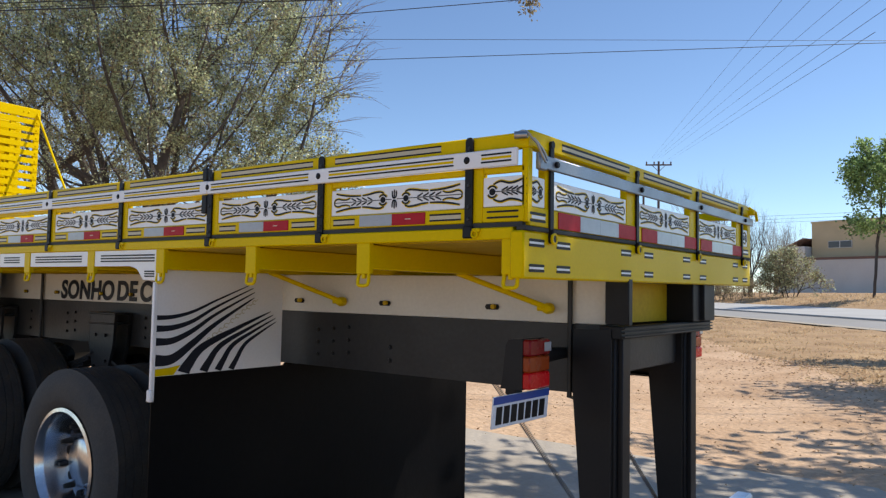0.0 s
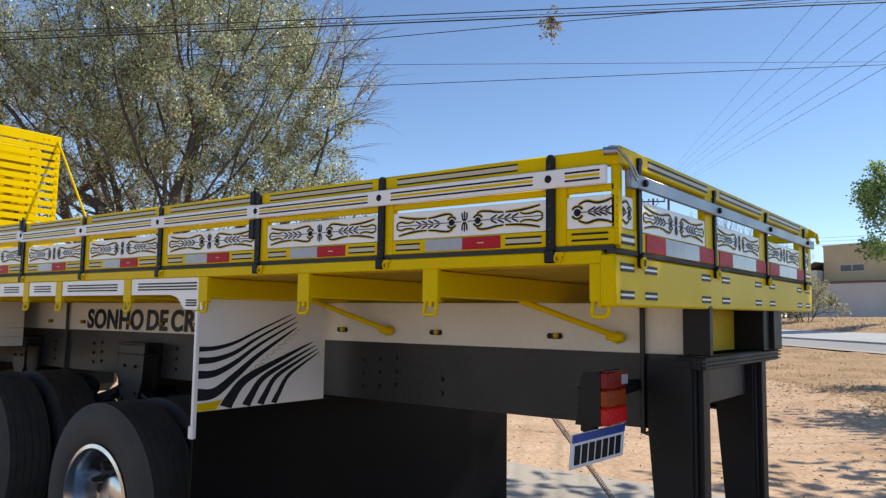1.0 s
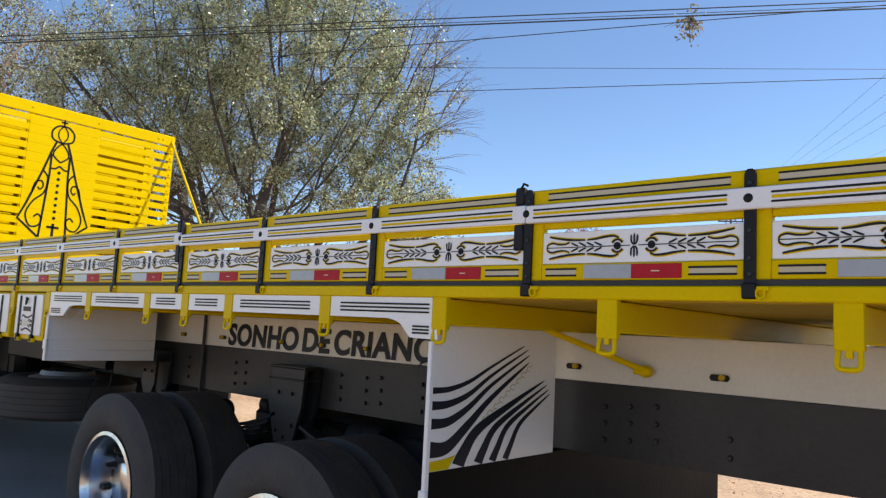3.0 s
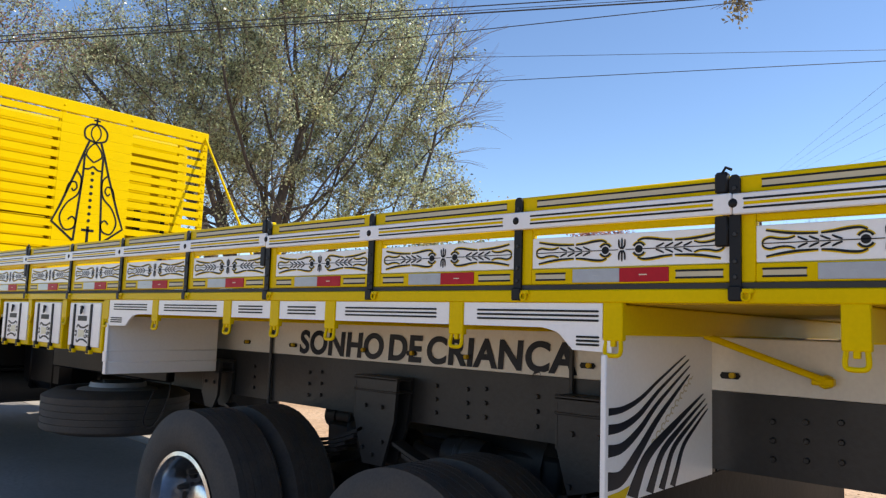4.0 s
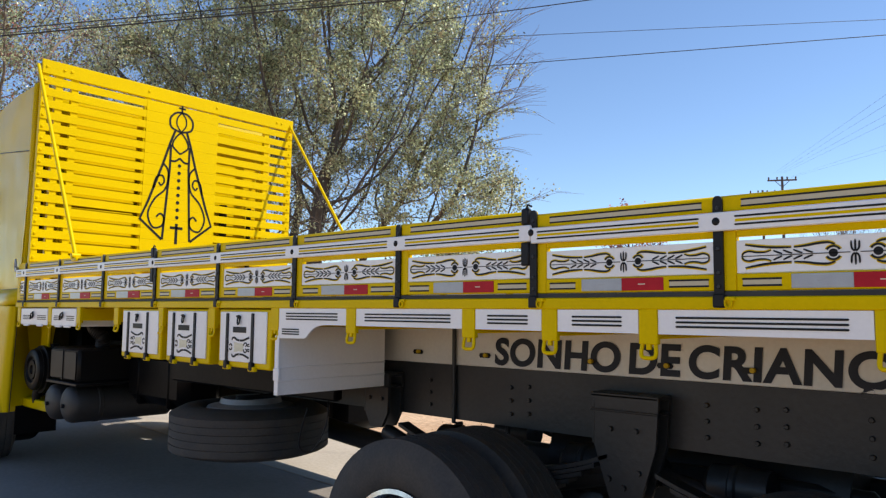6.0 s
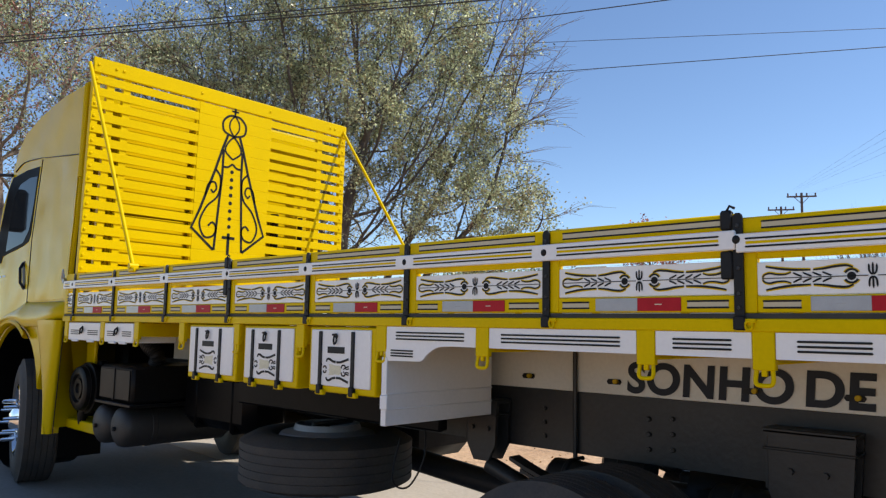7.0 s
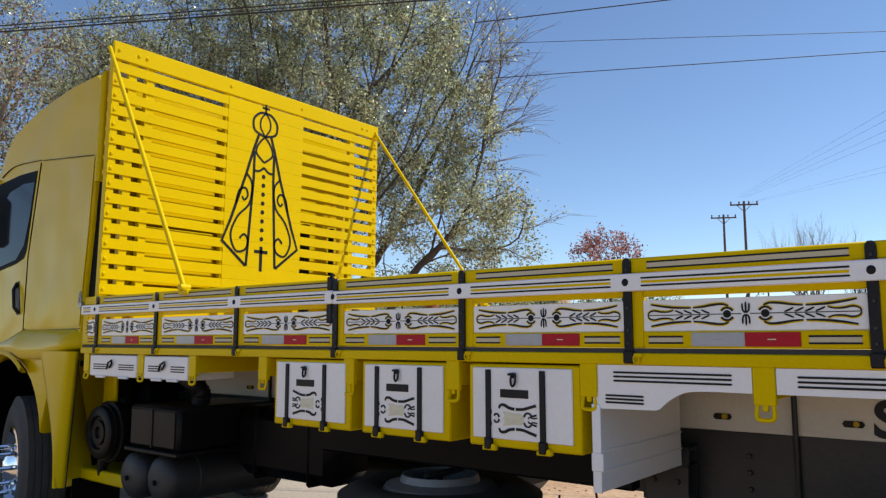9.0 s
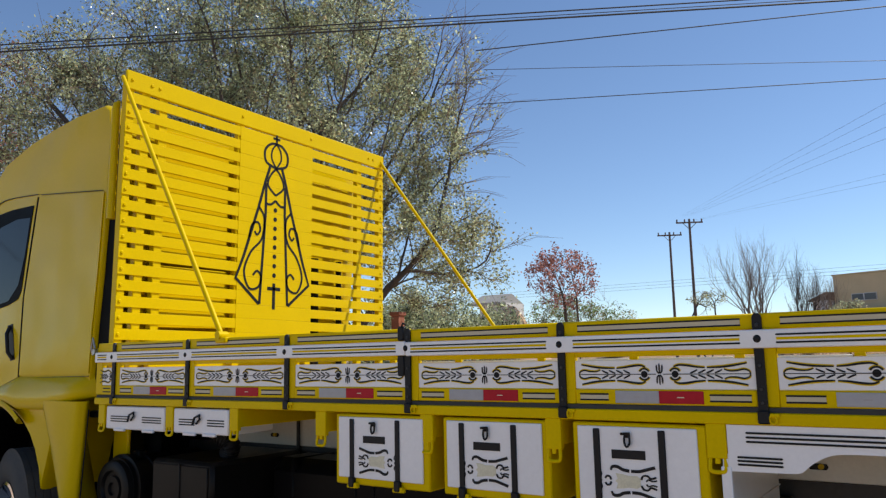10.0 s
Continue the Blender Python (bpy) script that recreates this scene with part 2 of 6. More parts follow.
        verts = [to3(a, b, t) for t in (t0, t1) for a, b in left + right]
        m, faces = 2 * n, []
        for i in range(n - 1):
            faces += [(i, i + 1, n + i + 1, n + i), (m + i, m + n + i, m + n + i + 1, m + i + 1)]
            faces += [(i, m + i, m + i + 1, i + 1), (n + i, n + i + 1, m + n + i + 1, m + n + i)]
        faces += [(0, n, m + n, m), (n - 1, m + n - 1, m + 2 * n - 1, 2 * n - 1)]
        return self.add(verts, faces)

    def disc(self, a, b, r, to3, t0, t1, sides=16):
        return self.prism([(a + r * math.cos(2 * math.pi * k / sides), b + r * math.sin(2 * math.pi * k / sides)) for k in range(sides)], to3, t0, t1)

    def mesh(self, name, material):
        me = bpy.data.meshes.new(name)
        me.from_pydata(self.v, [], self.f)
        bm = bmesh.new()
        bm.from_mesh(me)
        if len(bm.faces) < 60000:
            bmesh.ops.recalc_face_normals(bm, faces=bm.faces[:])
        bm.to_mesh(me)
        bm.free()
        me.polygons.foreach_set("use_smooth", [True] * len(me.polygons))
        me.set_sharp_from_angle(angle=radians(38))
        me.materials.append(material)
        return me


def smooth_line(pts, steps=6):
    """Catmull-Rom through points of any dimension."""
    out = []
    for i in range(len(pts) - 1):
        p0, p1, p2, p3 = pts[max(i - 1, 0)], pts[i], pts[i + 1], pts[min(i + 2, len(pts) - 1)]
        for k in range(steps):
            t = k / steps
            out.append(tuple(0.5 * (2 * b + (c - a) * t + (2 * a - 5 * b + 4 * c - d) * t * t + (3 * b - a - 3 * c + d) * t**3) for a, b, c, d in zip(p0, p1, p2, p3)))
    return out + [tuple(pts[-1])]


def thing(name, base, label, category, group="", kind=""):
    ob = new(name)
    ob.location = base
    ob.empty_display_size = 0.2
    return tagged(ob, label, category, group, kind)


def part(name, build, material, parent, label="", at=None):
    """One mesh as a part of a thing (an Empty) or of another part. Meshes are in world metres; at moves a shared one."""
    me = build if isinstance(build, bpy.types.Mesh) else build.mesh(name, material)
    ob = new(name, me)
    ob.parent = parent
    if parent is not None and parent.type == "EMPTY":
        ob.matrix_parent_inverse = Matrix.Translation(-parent.location)
    if at is not None:
        ob.matrix_basis = at
    if label:
        ob["label"] = label
    return ob


def solid(name, build, material, label, category, group="", kind=""):
    """A thing of one mesh."""
    return tagged(new(name, build.mesh(name, material)), label, category, group, kind)


def side(a, b, t):
    """The truck's near side: a along x, b up, t outwards."""
    return (a, -t, b)


def rear(a, b, t):
    """The truck's rear: a along y, b up, t outwards."""
    return (t, a, b)


def ground_z(x, y):
    """The height of the ground: a ramp along the truck, rising gently to the road and beyond it."""
    base = -0.2975 - (0.05 if x > -4.0 else 0.0346) * (max(-16.0, min(4.0, x)) + 4.0)
    s = 0.799 * (x - 1.13) + 0.602 * (y + 1.98)
    up = [(-1e5, base), (3.5, base), (14.0, 0.13), (22.0, 0.5), (25.0, 1.02), (29.0, 1.25), (40.0, 1.65), (1e5, 1.65)]
    for (s0, z0), (s1, z1) in zip(up, up[1:]):
        if s <= s1:
            k = (s - s0) / (s1 - s0) if s0 > -1e4 and s1 < 1e4 else 0.0
            return z0 + (z1 - z0) * k
    return 1.65


def lines(parent, x0, x1, z0, z1, n, to3, t0, t1, h, material=None, name="pinstripe"):
    """n painted lines with rounded ends, each one a piece."""
    for k in range(n):
        z = z0 + (z1 - z0) * (k + 0.5) / n
        o = [(x0, z - h / 2), (x1, z - h / 2), (x1 + h / 2, z), (x1, z + h / 2), (x0, z + h / 2), (x0 - h / 2, z)]
        part(name, Build().prism(o, to3, t0, t1), material or BLACK, parent)

# ---- ground, road, apron ----


def axis_steps(lo, hi, fine_lo, fine_hi, step):
    vals = list(np.arange(fine_lo, fine_hi + 1e-6, step))
    d, v = step, fine_hi
    while v < hi:
        d *= 1.35
        v = min(v + d, hi)
        vals.append(v)
    d, v = step, fine_lo
    while v > lo:
        d *= 1.35
        v = max(v - d, lo)
        vals.insert(0, v)
    return vals


RD, RN = (-0.602, 0.799), (0.799, 0.602)


def road_xy(s, u):
    """Across the road (s, from the first eye) and along it (u)."""
    return 1.13 + s * RN[0] + u * RD[0], -1.98 + s * RN[1] + u * RD[1]


def sheet(ss, us, lift, rough=0.0):
    b = Build()
    verts = []
    for s in ss:
        for u in us:
            x, y = road_xy(s, u)
            z = ground_z(x, y) + (lift(s, u) if callable(lift) else lift)
            if rough and s > 3.2:
                z += rough * noise.noise(Vector((x * 0.9, y * 0.9, 0))) + rough * 0.5 * noise.noise(Vector((x * 3.1, y * 3.1, 5)))
            verts.append((x, y, z))
    n = len(us)
    return b.add(verts, [(i * n + j, i * n + j + 1, (i + 1) * n + j + 1, (i + 1) * n + j) for i in range(len(ss) - 1) for j in range(n - 1)])


ss = sorted(set([round(v, 3) for v in axis_steps(-1500, 1500, -16, 22, 0.5)] + [14.0, 17.0, 22.0, 25.0, 29.0, 40.0]))
us = axis_steps(-1500, 1500, -10, 24, 0.5)
solid("ground", sheet(ss, us, -0.03, 0.035), DIRT, "bare reddish dirt ground with patches and stones", "ground", kind="structure")
along = axis_steps(-900, 900, -20, 60, 2.0)
solid("road", sheet([16.98, 17.0, 19.0, 20.5, 22.0], along, lambda s, u: 0.0 if s < 16.99 else 0.09), ROADTOP, "sun-bleached pale road across the verge", "road", kind="structure")
solid("road_shoulder", sheet([14.0, 15.5, 17.02], along, 0.02), ASPHALT, "grey asphalt shoulder below the pale road", "road", kind="structure")
# Thin darker line where the pale road meets the shoulder.
solid("road_dark_line", sheet([16.9, 17.03], along, 0.032), ROADDARK, "dark line along the road", "road edge", kind="structure")
solid("verge", sheet(sorted(set([round(v, 2) for v in np.arange(5.8, 13.8, 0.4)] + [13.8])), axis_steps(-300, 300, -10, 34, 0.4), lambda s, u: -0.16 + 0.16 * max(0.0, min(1.0, (s - 6.2 + 1.0 * noise.noise(Vector((u * 0.35, s * 0.3, 2))) + 0.5 * noise.noise(Vector((u * 1.3, s, 4)))) / 1.6)), 0.05), VERGE, "dry straw-covered verge beside the road", "verge", kind="structure")
solid("far_verge", sheet([22.0, 23.0, 25.0, 27.0, 29.0, 32.0, 38.0], axis_steps(-300, 300, -10, 60, 1.0), 0.012, 0.02), VERGE, "dry straw-covered verge across the road", "verge", kind="structure")
edge = sheet([13.75, 14.2], axis_steps(-900, 900, -20, 60, 2.0), 0.036)
solid("road_edge", edge, LINE, "pale dusty edge of the asphalt road", "road edge", kind="structure")

# driveway under the truck: a strip darkened in colour for its shade, and pale concrete beyond
def slab(name, near, far, lift, material, label):
    b = Build()
    xs = list(np.arange(-26, 12.01, 0.5))
    verts = []
    for x in xs:
        y0, y1 = near(x), far(x)
        for k in range(7):
            y = y0 + (y1 - y0) * k / 6
            verts.append((x, y, ground_z(x, min(y, 0.0)) + lift))
    b.add(verts, [(i * 7 + j, i * 7 + j + 1, (i + 1) * 7 + j + 1, (i + 1) * 7 + j) for i in range(len(xs) - 1) for j in range(6)])
    solid(name, b, material, label, "pavement", kind="structure")


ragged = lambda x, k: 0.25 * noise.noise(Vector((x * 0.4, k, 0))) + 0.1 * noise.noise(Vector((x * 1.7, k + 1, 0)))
slab("driveway", lambda x: -1.4 + ragged(x, 7), lambda x: 2.0, 0.004, APRON, "worn driveway along the truck, coloured darker to include its shade")
slab("pavement", lambda x: 2.0, lambda x: 3.3 + max(0.0, min(10.0, x + 8.0)) * 0.27 + ragged(x, 3), 0.008, CONCRETE, "pale worn concrete strip beyond the truck")

# ---- the truck ----
W = 2.6  # width of the bed
POSTS = [-0.219, -0.894, -1.563, -2.254, -2.944, -3.609, -4.296, -5.010, -5.697, -6.406, -7.129, -7.877, -8.555]
JOINTS = (2, 5, 9)
STAKES = [-0.06, -0.672, -1.285, -1.914, -2.508, -3.172, -3.543, -3.911, -4.591, -5.160, -5.742, -6.315, -6.908, -7.50, -8.02, -8.66]
FRONT = -8.74
truck = thing("truck", (-4.5, 1.3, -0.27), "yellow flatbed truck with white decorated sideboards, parked on a driveway", "truck")

# chassis rails, subframe and cross members
for y0, y1 in ((0.85, 0.925), (W - 0.925, W - 0.85)):
    b = Build()
    out, inn = (y0, y1) if y0 < 1.3 else (y1, y0)
    sgn = 1 if y0 < 1.3 else -1
    o = [(out, 0.717), (inn, 0.717), (inn, 0.726), (out + sgn * 0.009, 0.726), (out + sgn * 0.009, 0.991), (inn, 0.991), (inn, 1.0), (out, 1.0)]
    b.prism(o, lambda a, c, t: (t, a, c), -10.9, -0.1)
    rail = part("chassis_rail", b, CHASSIS, truck, "black steel chassis rail")
    b = Build().box(FRONT + 0.1, -0.1, out + sgn * 0.002, inn, 1.002, 1.199, 0.003)
    sub = part("subframe", b, CREAM, truck, "cream painted subframe beam with slots")
    if y0 < 1.3:
        NEAR_RAIL, NEAR_SUB = rail, sub
for x in (-0.6, -2.0, -3.6, -5.3, -7.2, -8.6):
    part("cross_member", Build().box(x - 0.04, x + 0.04, 0.86, W - 0.86, 0.76, 0.96, 0.005), CHASSIS, truck)

# bolts of the chassis web, U-bolt straps and slots of the subframe
bolt = Build().lathe([(0.0, -0.012), (0.008, -0.012), (0.011, -0.007), (0.011, 0.0)], 8, "y").mesh("bolt", CHASSIS)
for x0, rows_, cols in ((-1.75, 3, 3), (-1.25, 2, 1), (-2.75, 3, 2), (-3.15, 3, 2), (-3.35, 3, 1), (-4.35, 3, 2), (-4.9, 3, 1), (-0.55, 2, 1), (-0.2, 3, 2)):
    for r in range(rows_):
        for c in range(cols):
            part("bolt", bolt, CHASSIS, NEAR_RAIL, at=Matrix.Translation((x0 + c * 0.11, 0.85, 0.78 + r * 0.065 + 0.01 * c)))
for x in (-0.27, -2.57, -4.72, -7.9):
    part("u_bolt", Build().tube([(x, 0.835, 1.199), (x, 0.835, 0.70), (x, 0.9, 0.69)], 0.011), CHASSIS, truck, "black U-bolt over the chassis rail")
slot = Build().prism([(-0.03, -0.012), (0.03, -0.012), (0.038, 0), (0.03, 0.012), (-0.03, 0.012), (-0.038, 0)], side, 0.001, 0.004).mesh("slot", BLACK)
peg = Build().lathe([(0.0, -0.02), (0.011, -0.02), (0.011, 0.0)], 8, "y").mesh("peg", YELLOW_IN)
for x in (-0.66, -1.29, -1.90, -2.50, -3.17, -3.53, -3.90, -4.52, -5.0, -7.72, -8.12):
    s = part("slot", slot, BLACK, NEAR_SUB, "dark slot with a yellow bolt", at=Matrix.Translation((x, 0.849, 1.06)))
    part("peg", peg, YELLOW_IN, NEAR_SUB, at=Matrix.Translation((x + 0.012, 0.848, 1.062)))

# lettering on the subframe
txt = bpy.data.curves.new("lettering", "FONT")
txt.body, txt.size, txt.extrude = "SONHO DE CRIANÇA", 0.17, 0.001
txt.space_character, txt.space_word = 1.06, 0.42
txt.shear, txt.offset = 0.07, 0.0055
tmp = new("tmp_text", txt)
dg = bpy.context.evaluated_depsgraph_get()
tm = bpy.data.meshes.new_from_object(tmp.evaluated_get(dg))
bpy.data.objects.remove(tmp)
lx = [v.co.x for v in tm.vertices]
sx, top_y = 1.905 / (max(lx) - min(lx)), txt.size * 0.72
for v in tm.vertices:
    v.co = (-4.455 + (v.co.x - min(lx)) * sx, 0.8475 + v.co.z, 1.022 + v.co.y * (0.132 / top_y))
tm.materials.append(STRIPE_BLUE)
part("lettering", tm, STRIPE_BLUE, NEAR_SUB, "dark block lettering reading SONHO DE CRIANÇA")

# cross beams with their stakes, bed floor, bed rails
beam = Build().box(-0.03, 0.03, 0.01, W - 0.01, 1.2, 1.288, 0.004).mesh("cross_beam", YELLOW)
stake = Build().box(-0.032, 0.032, -0.004, 0.02, 1.183, 1.294, 0.003).mesh("stake", YELLOW)
hk = smooth_line([(-0.022, 0.006, 1.19), (-0.024, 0.003, 1.172), (-0.025, 0.0, 1.153), (-0.017, -0.002, 1.142), (0.017, -0.002, 1.142), (0.025, 0.0, 1.153), (0.024, 0.003, 1.172), (0.022, 0.006, 1.19)], 3)
hook = Build().tube(hk, 0.0068, 7).box(-0.008, 0.008, -0.002, 0.012, 1.166, 1.186, 0.002).mesh("rope_hook", YELLOW)
for x in STAKES:
    m = Matrix.Translation((x, 0, 0))
    bb = part("cross_beam", beam, YELLOW, truck, "yellow steel cross beam under the bed", at=m)
    part("stake", stake, YELLOW, bb)
    part("rope_hook", hook, YELLOW, bb, "yellow rope hook")
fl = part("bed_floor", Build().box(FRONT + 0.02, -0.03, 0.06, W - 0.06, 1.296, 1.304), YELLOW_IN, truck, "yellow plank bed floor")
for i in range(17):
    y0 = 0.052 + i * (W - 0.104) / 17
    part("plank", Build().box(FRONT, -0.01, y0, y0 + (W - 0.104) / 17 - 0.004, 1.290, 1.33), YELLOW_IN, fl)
for y0, y1 in ((-0.006, 0.05), (W - 0.05, W + 0.006)):
    part("bed_rail", Build().box(FRONT, -0.0505, y0, y1, 1.292, 1.331, 0.004), YELLOW, truck, "yellow bed edge rail")
    part("rubber_seal", Build().box(FRONT + 0.02, -0.02, y0 + 0.003, y1 - 0.003, 1.3315, 1.3462), SEAL, truck, "black seal under the sideboards")


def ornament(whole=True):
    """The painted scroll with wheat ears and a flower: black strokes and their yellow outline."""
    k, y = Build(), Build()
    sides = (-1, 1) if whole else (1,)

    def stroke(pts, w, outline=True):
        for sx in sides:
            for sz in (-1, 1):
                q = [(sx * a, sz * c) for a, c in smooth_line(pts, 4)]
                n = len(q)
                ws = [w * (0.6 + 0.4 * math.sin(math.pi * (i + 0.6) / (n + 0.2))) for i in range(n)]
                k.ribbon(q, ws, side, 0.0012, 0.0022)
                if outline:
                    y.ribbon([(a, c + sz * 0.0016) for a, c in q], [v + 0.0028 for v in ws], side, 0.0002, 0.0012)

    d = 0.052 if whole else 0.0
    if whole:
        stroke([(0.048, 0.0225), (0.064, 0.0285), (0.092, 0.027), (0.12, 0.0225), (0.149, 0.020)], 0.0066)
        stroke([(0.156, 0.020), (0.20, 0.0215), (0.24, 0.026), (0.279, 0.033)], 0.0066)
        stroke([(0.209, 0.0145), (0.225, 0.0095), (0.248, 0.010), (0.268, 0.0138), (0.283, 0.0095), (0.288, 0.0015)], 0.0052)
    else:
        stroke([(0.004, 0.023), (0.03, 0.032), (0.062, 0.025), (0.09, 0.028), (0.112, 0.036)], 0.0068)
    for i in range(4):
        a = d + (0.05 if whole else 0.035) + (0.026 if whole else 0.018) * i
        stroke([(a, 0.0035), (a + 0.011, 0.0075), (a + 0.023, 0.0135)], 0.0052, False)
    for sx in sides:
        k.disc(sx * d, 0, 0.0112, side, 0.0012, 0.0022)
        ring = [(sx * d + 0.0178 * math.cos(t), 0.0178 * math.sin(t)) for t in np.linspace(0.5, math.pi - 0.5, 11)]
        for sz in (-1, 1):
            k.ribbon([(a, sz * c) for a, c in ring], 0.0056, side, 0.0014, 0.0024)
            y.ribbon([(sx * d + 1.24 * (a - sx * d), 1.24 * sz * c) for a, c in ring], 0.0028, side, 0.0002, 0.0012)
        k.ribbon([(sx * 0.012, 0), (sx * 0.29, 0)] if whole else [(0, 0), (0.10, 0)], 0.0024, side, 0.0012, 0.0022)
    for a in (-1, 0, 1) if whole else ():
        for sz in (-1, 1):
            pts = [(a * 0.0012, sz * 0.002), (a * 0.0085, sz * 0.011), (a * 0.0095, sz * 0.030 if a else sz * 0.034)]
            k.ribbon(smooth_line(pts, 3), [0.003] + [0.0048] * 5 + [0.002], side, 0.0012, 0.0022)
    return k.mesh("ornament", BLACK), y.mesh("ornament_outline", YELLOW)


HALF, HALF_Y = ornament(False)
ORN, ORN_Y = ornament()
strap_me = (
    Build().prism([(-0.012, 1.31), (0.017, 1.31), (0.017, 1.612), (0.014, 1.621), (0.008, 1.626), (-0.003, 1.626), (-0.009, 1.621), (-0.012, 1.612)], side, 0.0, 0.008)
    .box(-0.015, 0.021, -0.017, -0.002, 1.298, 1.338, 0.004).mesh("strap", BLACK)
)
ring_pts = [(0.030 + 0.011 * math.cos(t), -0.012, 1.312 + 0.012 * math.sin(t)) for t in np.linspace(0, 2 * math.pi, 10, endpoint=False)]
pin_me = Build().tube(ring_pts, 0.0038, 6, closed=True).box(0.02, 0.05, -0.014, 0.0, 1.318, 1.33, 0.002).mesh("lock_ring", YELLOW)
dot_me = Build().lathe([(0.0, -0.02), (0.009, -0.019), (0.012, -0.0165), (0.012, -0.008)], 14, "y").mesh("rail_bolt", BLACK)
sbolt = Build().lathe([(0.0, -0.004), (0.005, -0.004), (0.007, 0.0)], 8, "y").mesh("strap_bolt", CHASSIS)
latch_low = Build().box(-0.050, -0.014, -0.012, 0.012, 1.44, 1.52, 0.004).mesh("latch", BLACK)
latch_me = Build().box(-0.050, -0.014, -0.012, 0.012, 1.578, 1.636, 0.006).tube([(-0.03, -0.004, 1.634), (-0.022, -0.004, 1.648), (-0.006, -0.004, 1.640)], 0.004, 6).mesh("latch", BLACK)


def bay(gate, x0, x1, first=False):
    """One bay of the near sideboard between two posts, with its panel, strips and reflectors."""
    w = x1 - x0
    xl, xr = x0 + 0.052, x1 - 0.013
    full = w > 0.4
    part("post", Build().box(x0 - 0.012, xl, 0.002, 0.03, 1.346, 1.6, 0.003), YELLOW, gate)
    part("lower_strip", Build().box(xl, xr, -0.001, 0.022, 1.347, 1.396, 0.003), YELLOW, gate)
    part("panel", Build().box(xl, xr, 0.004, 0.02, 1.397, 1.492, 0.002), WHITE, gate, "white panel with a black painted scroll")
    part("yellow_bar", Build().box(xl, xr, 0.004, 0.022, 1.503, 1.524, 0.003), YELLOW, gate)
    part("top_board", Build().box(x0 + 0.001, x1 - 0.001, 0.0, 0.035, 1.577, 1.626, 0.005), YELLOW, gate)
    if not full:
        lines(gate, xl + 0.02, xr - 0.02, 1.353, 1.39, 2, side, 0.0005, 0.0025, 0.006)
        m = Matrix.Translation((xl + 0.035 if first is not None else xr - 0.02, 0.004, 1.445)) @ Matrix.Diagonal((1 if first is not None else -1, 1, 1, 1))
        part("ornament", HALF, BLACK, gate, at=m)
        tagged(part("ornament_outline", HALF_Y, YELLOW, gate, at=m), kind="stuff")
        part("corner_post", Build().box(xr - 0.012, xr + 0.011, 0.004, 0.034, 1.346, 1.577, 0.003) if first is not None else Build().box(x0, x0 + 0.02, 0.004, 0.034, 1.346, 1.577, 0.003), YELLOW, gate)
        return
    c, k = (xl + xr) / 2, (xr - xl) / 0.608
    m = Matrix.Translation((c, 0.004, 1.445)) @ Matrix.Diagonal((k, 1, 1, 1))
    part("ornament", ORN, BLACK, gate, at=m)
    tagged(part("ornament_outline", ORN_Y, YELLOW, gate, at=m), kind="stuff")
    q = lambda u: xl + u * (xr - xl)
    part("silver_reflector", Build().box(q(0.243), q(0.4925), -0.0035, 0.0, 1.352, 1.392, 0.001), WHITE_REF, gate, "silver reflective strip")
    part("red_reflector", Build().box(q(0.4925), q(0.732), -0.0037, 0.0, 1.352, 1.392, 0.001), RED_REF, gate, "red reflective strip")
    for u, mat in ((0.37, STEEL), (0.61, PALE_FILL)):
        part("reflector_mark", Build().box(q(u) - 0.012, q(u) + 0.012, -0.0042, -0.003, 1.3705, 1.3735), mat, gate)
    for u0, u1 in ((0.03, 0.20), (0.765, 0.97)):
        lines(gate, q(u0), q(u1), 1.352, 1.39, 2, side, 0.0008, 0.0028, 0.0055)
        part("strip_fill", Build().box(q(u0), q(u1), -0.0018, 0.0, 1.3635, 1.3785), BEIGE_FILL, gate)
    e0, e1 = q(0.03), q(0.83 if first else 0.94)
    lines(gate, e0, e1, 1.582, 1.620, 2, side, 0.0005, 0.002, 0.005)
    part("board_fill", Build().box(e0, e1, -0.0012, 0.001, 1.594, 1.608), BEIGE_FILL, gate)


def side_rail(gate, x0, x1, posts):
    """The white rail bolted over the straps, with a pair of lines between bolts."""
    part("white_rail", Build().box(x0, x1, -0.022, -0.008, 1.521, 1.576, 0.003), WHITE, gate, "white rail with black and yellow lines")
    edges = [x0 - 0.03] + posts + [x1 + 0.03]
    for a, c in zip(edges, edges[1:]):
        if c - a > 0.12:
            lines(gate, a + 0.06, c - 0.05, 1.525, 1.572, 2, side, 0.0215, 0.0235, 0.0055, name="rail_line")
            part("yellow_line", Build().box(a + 0.06, c - 0.05, -0.0232, -0.02, 1.5445, 1.5525), YELLOW, gate)


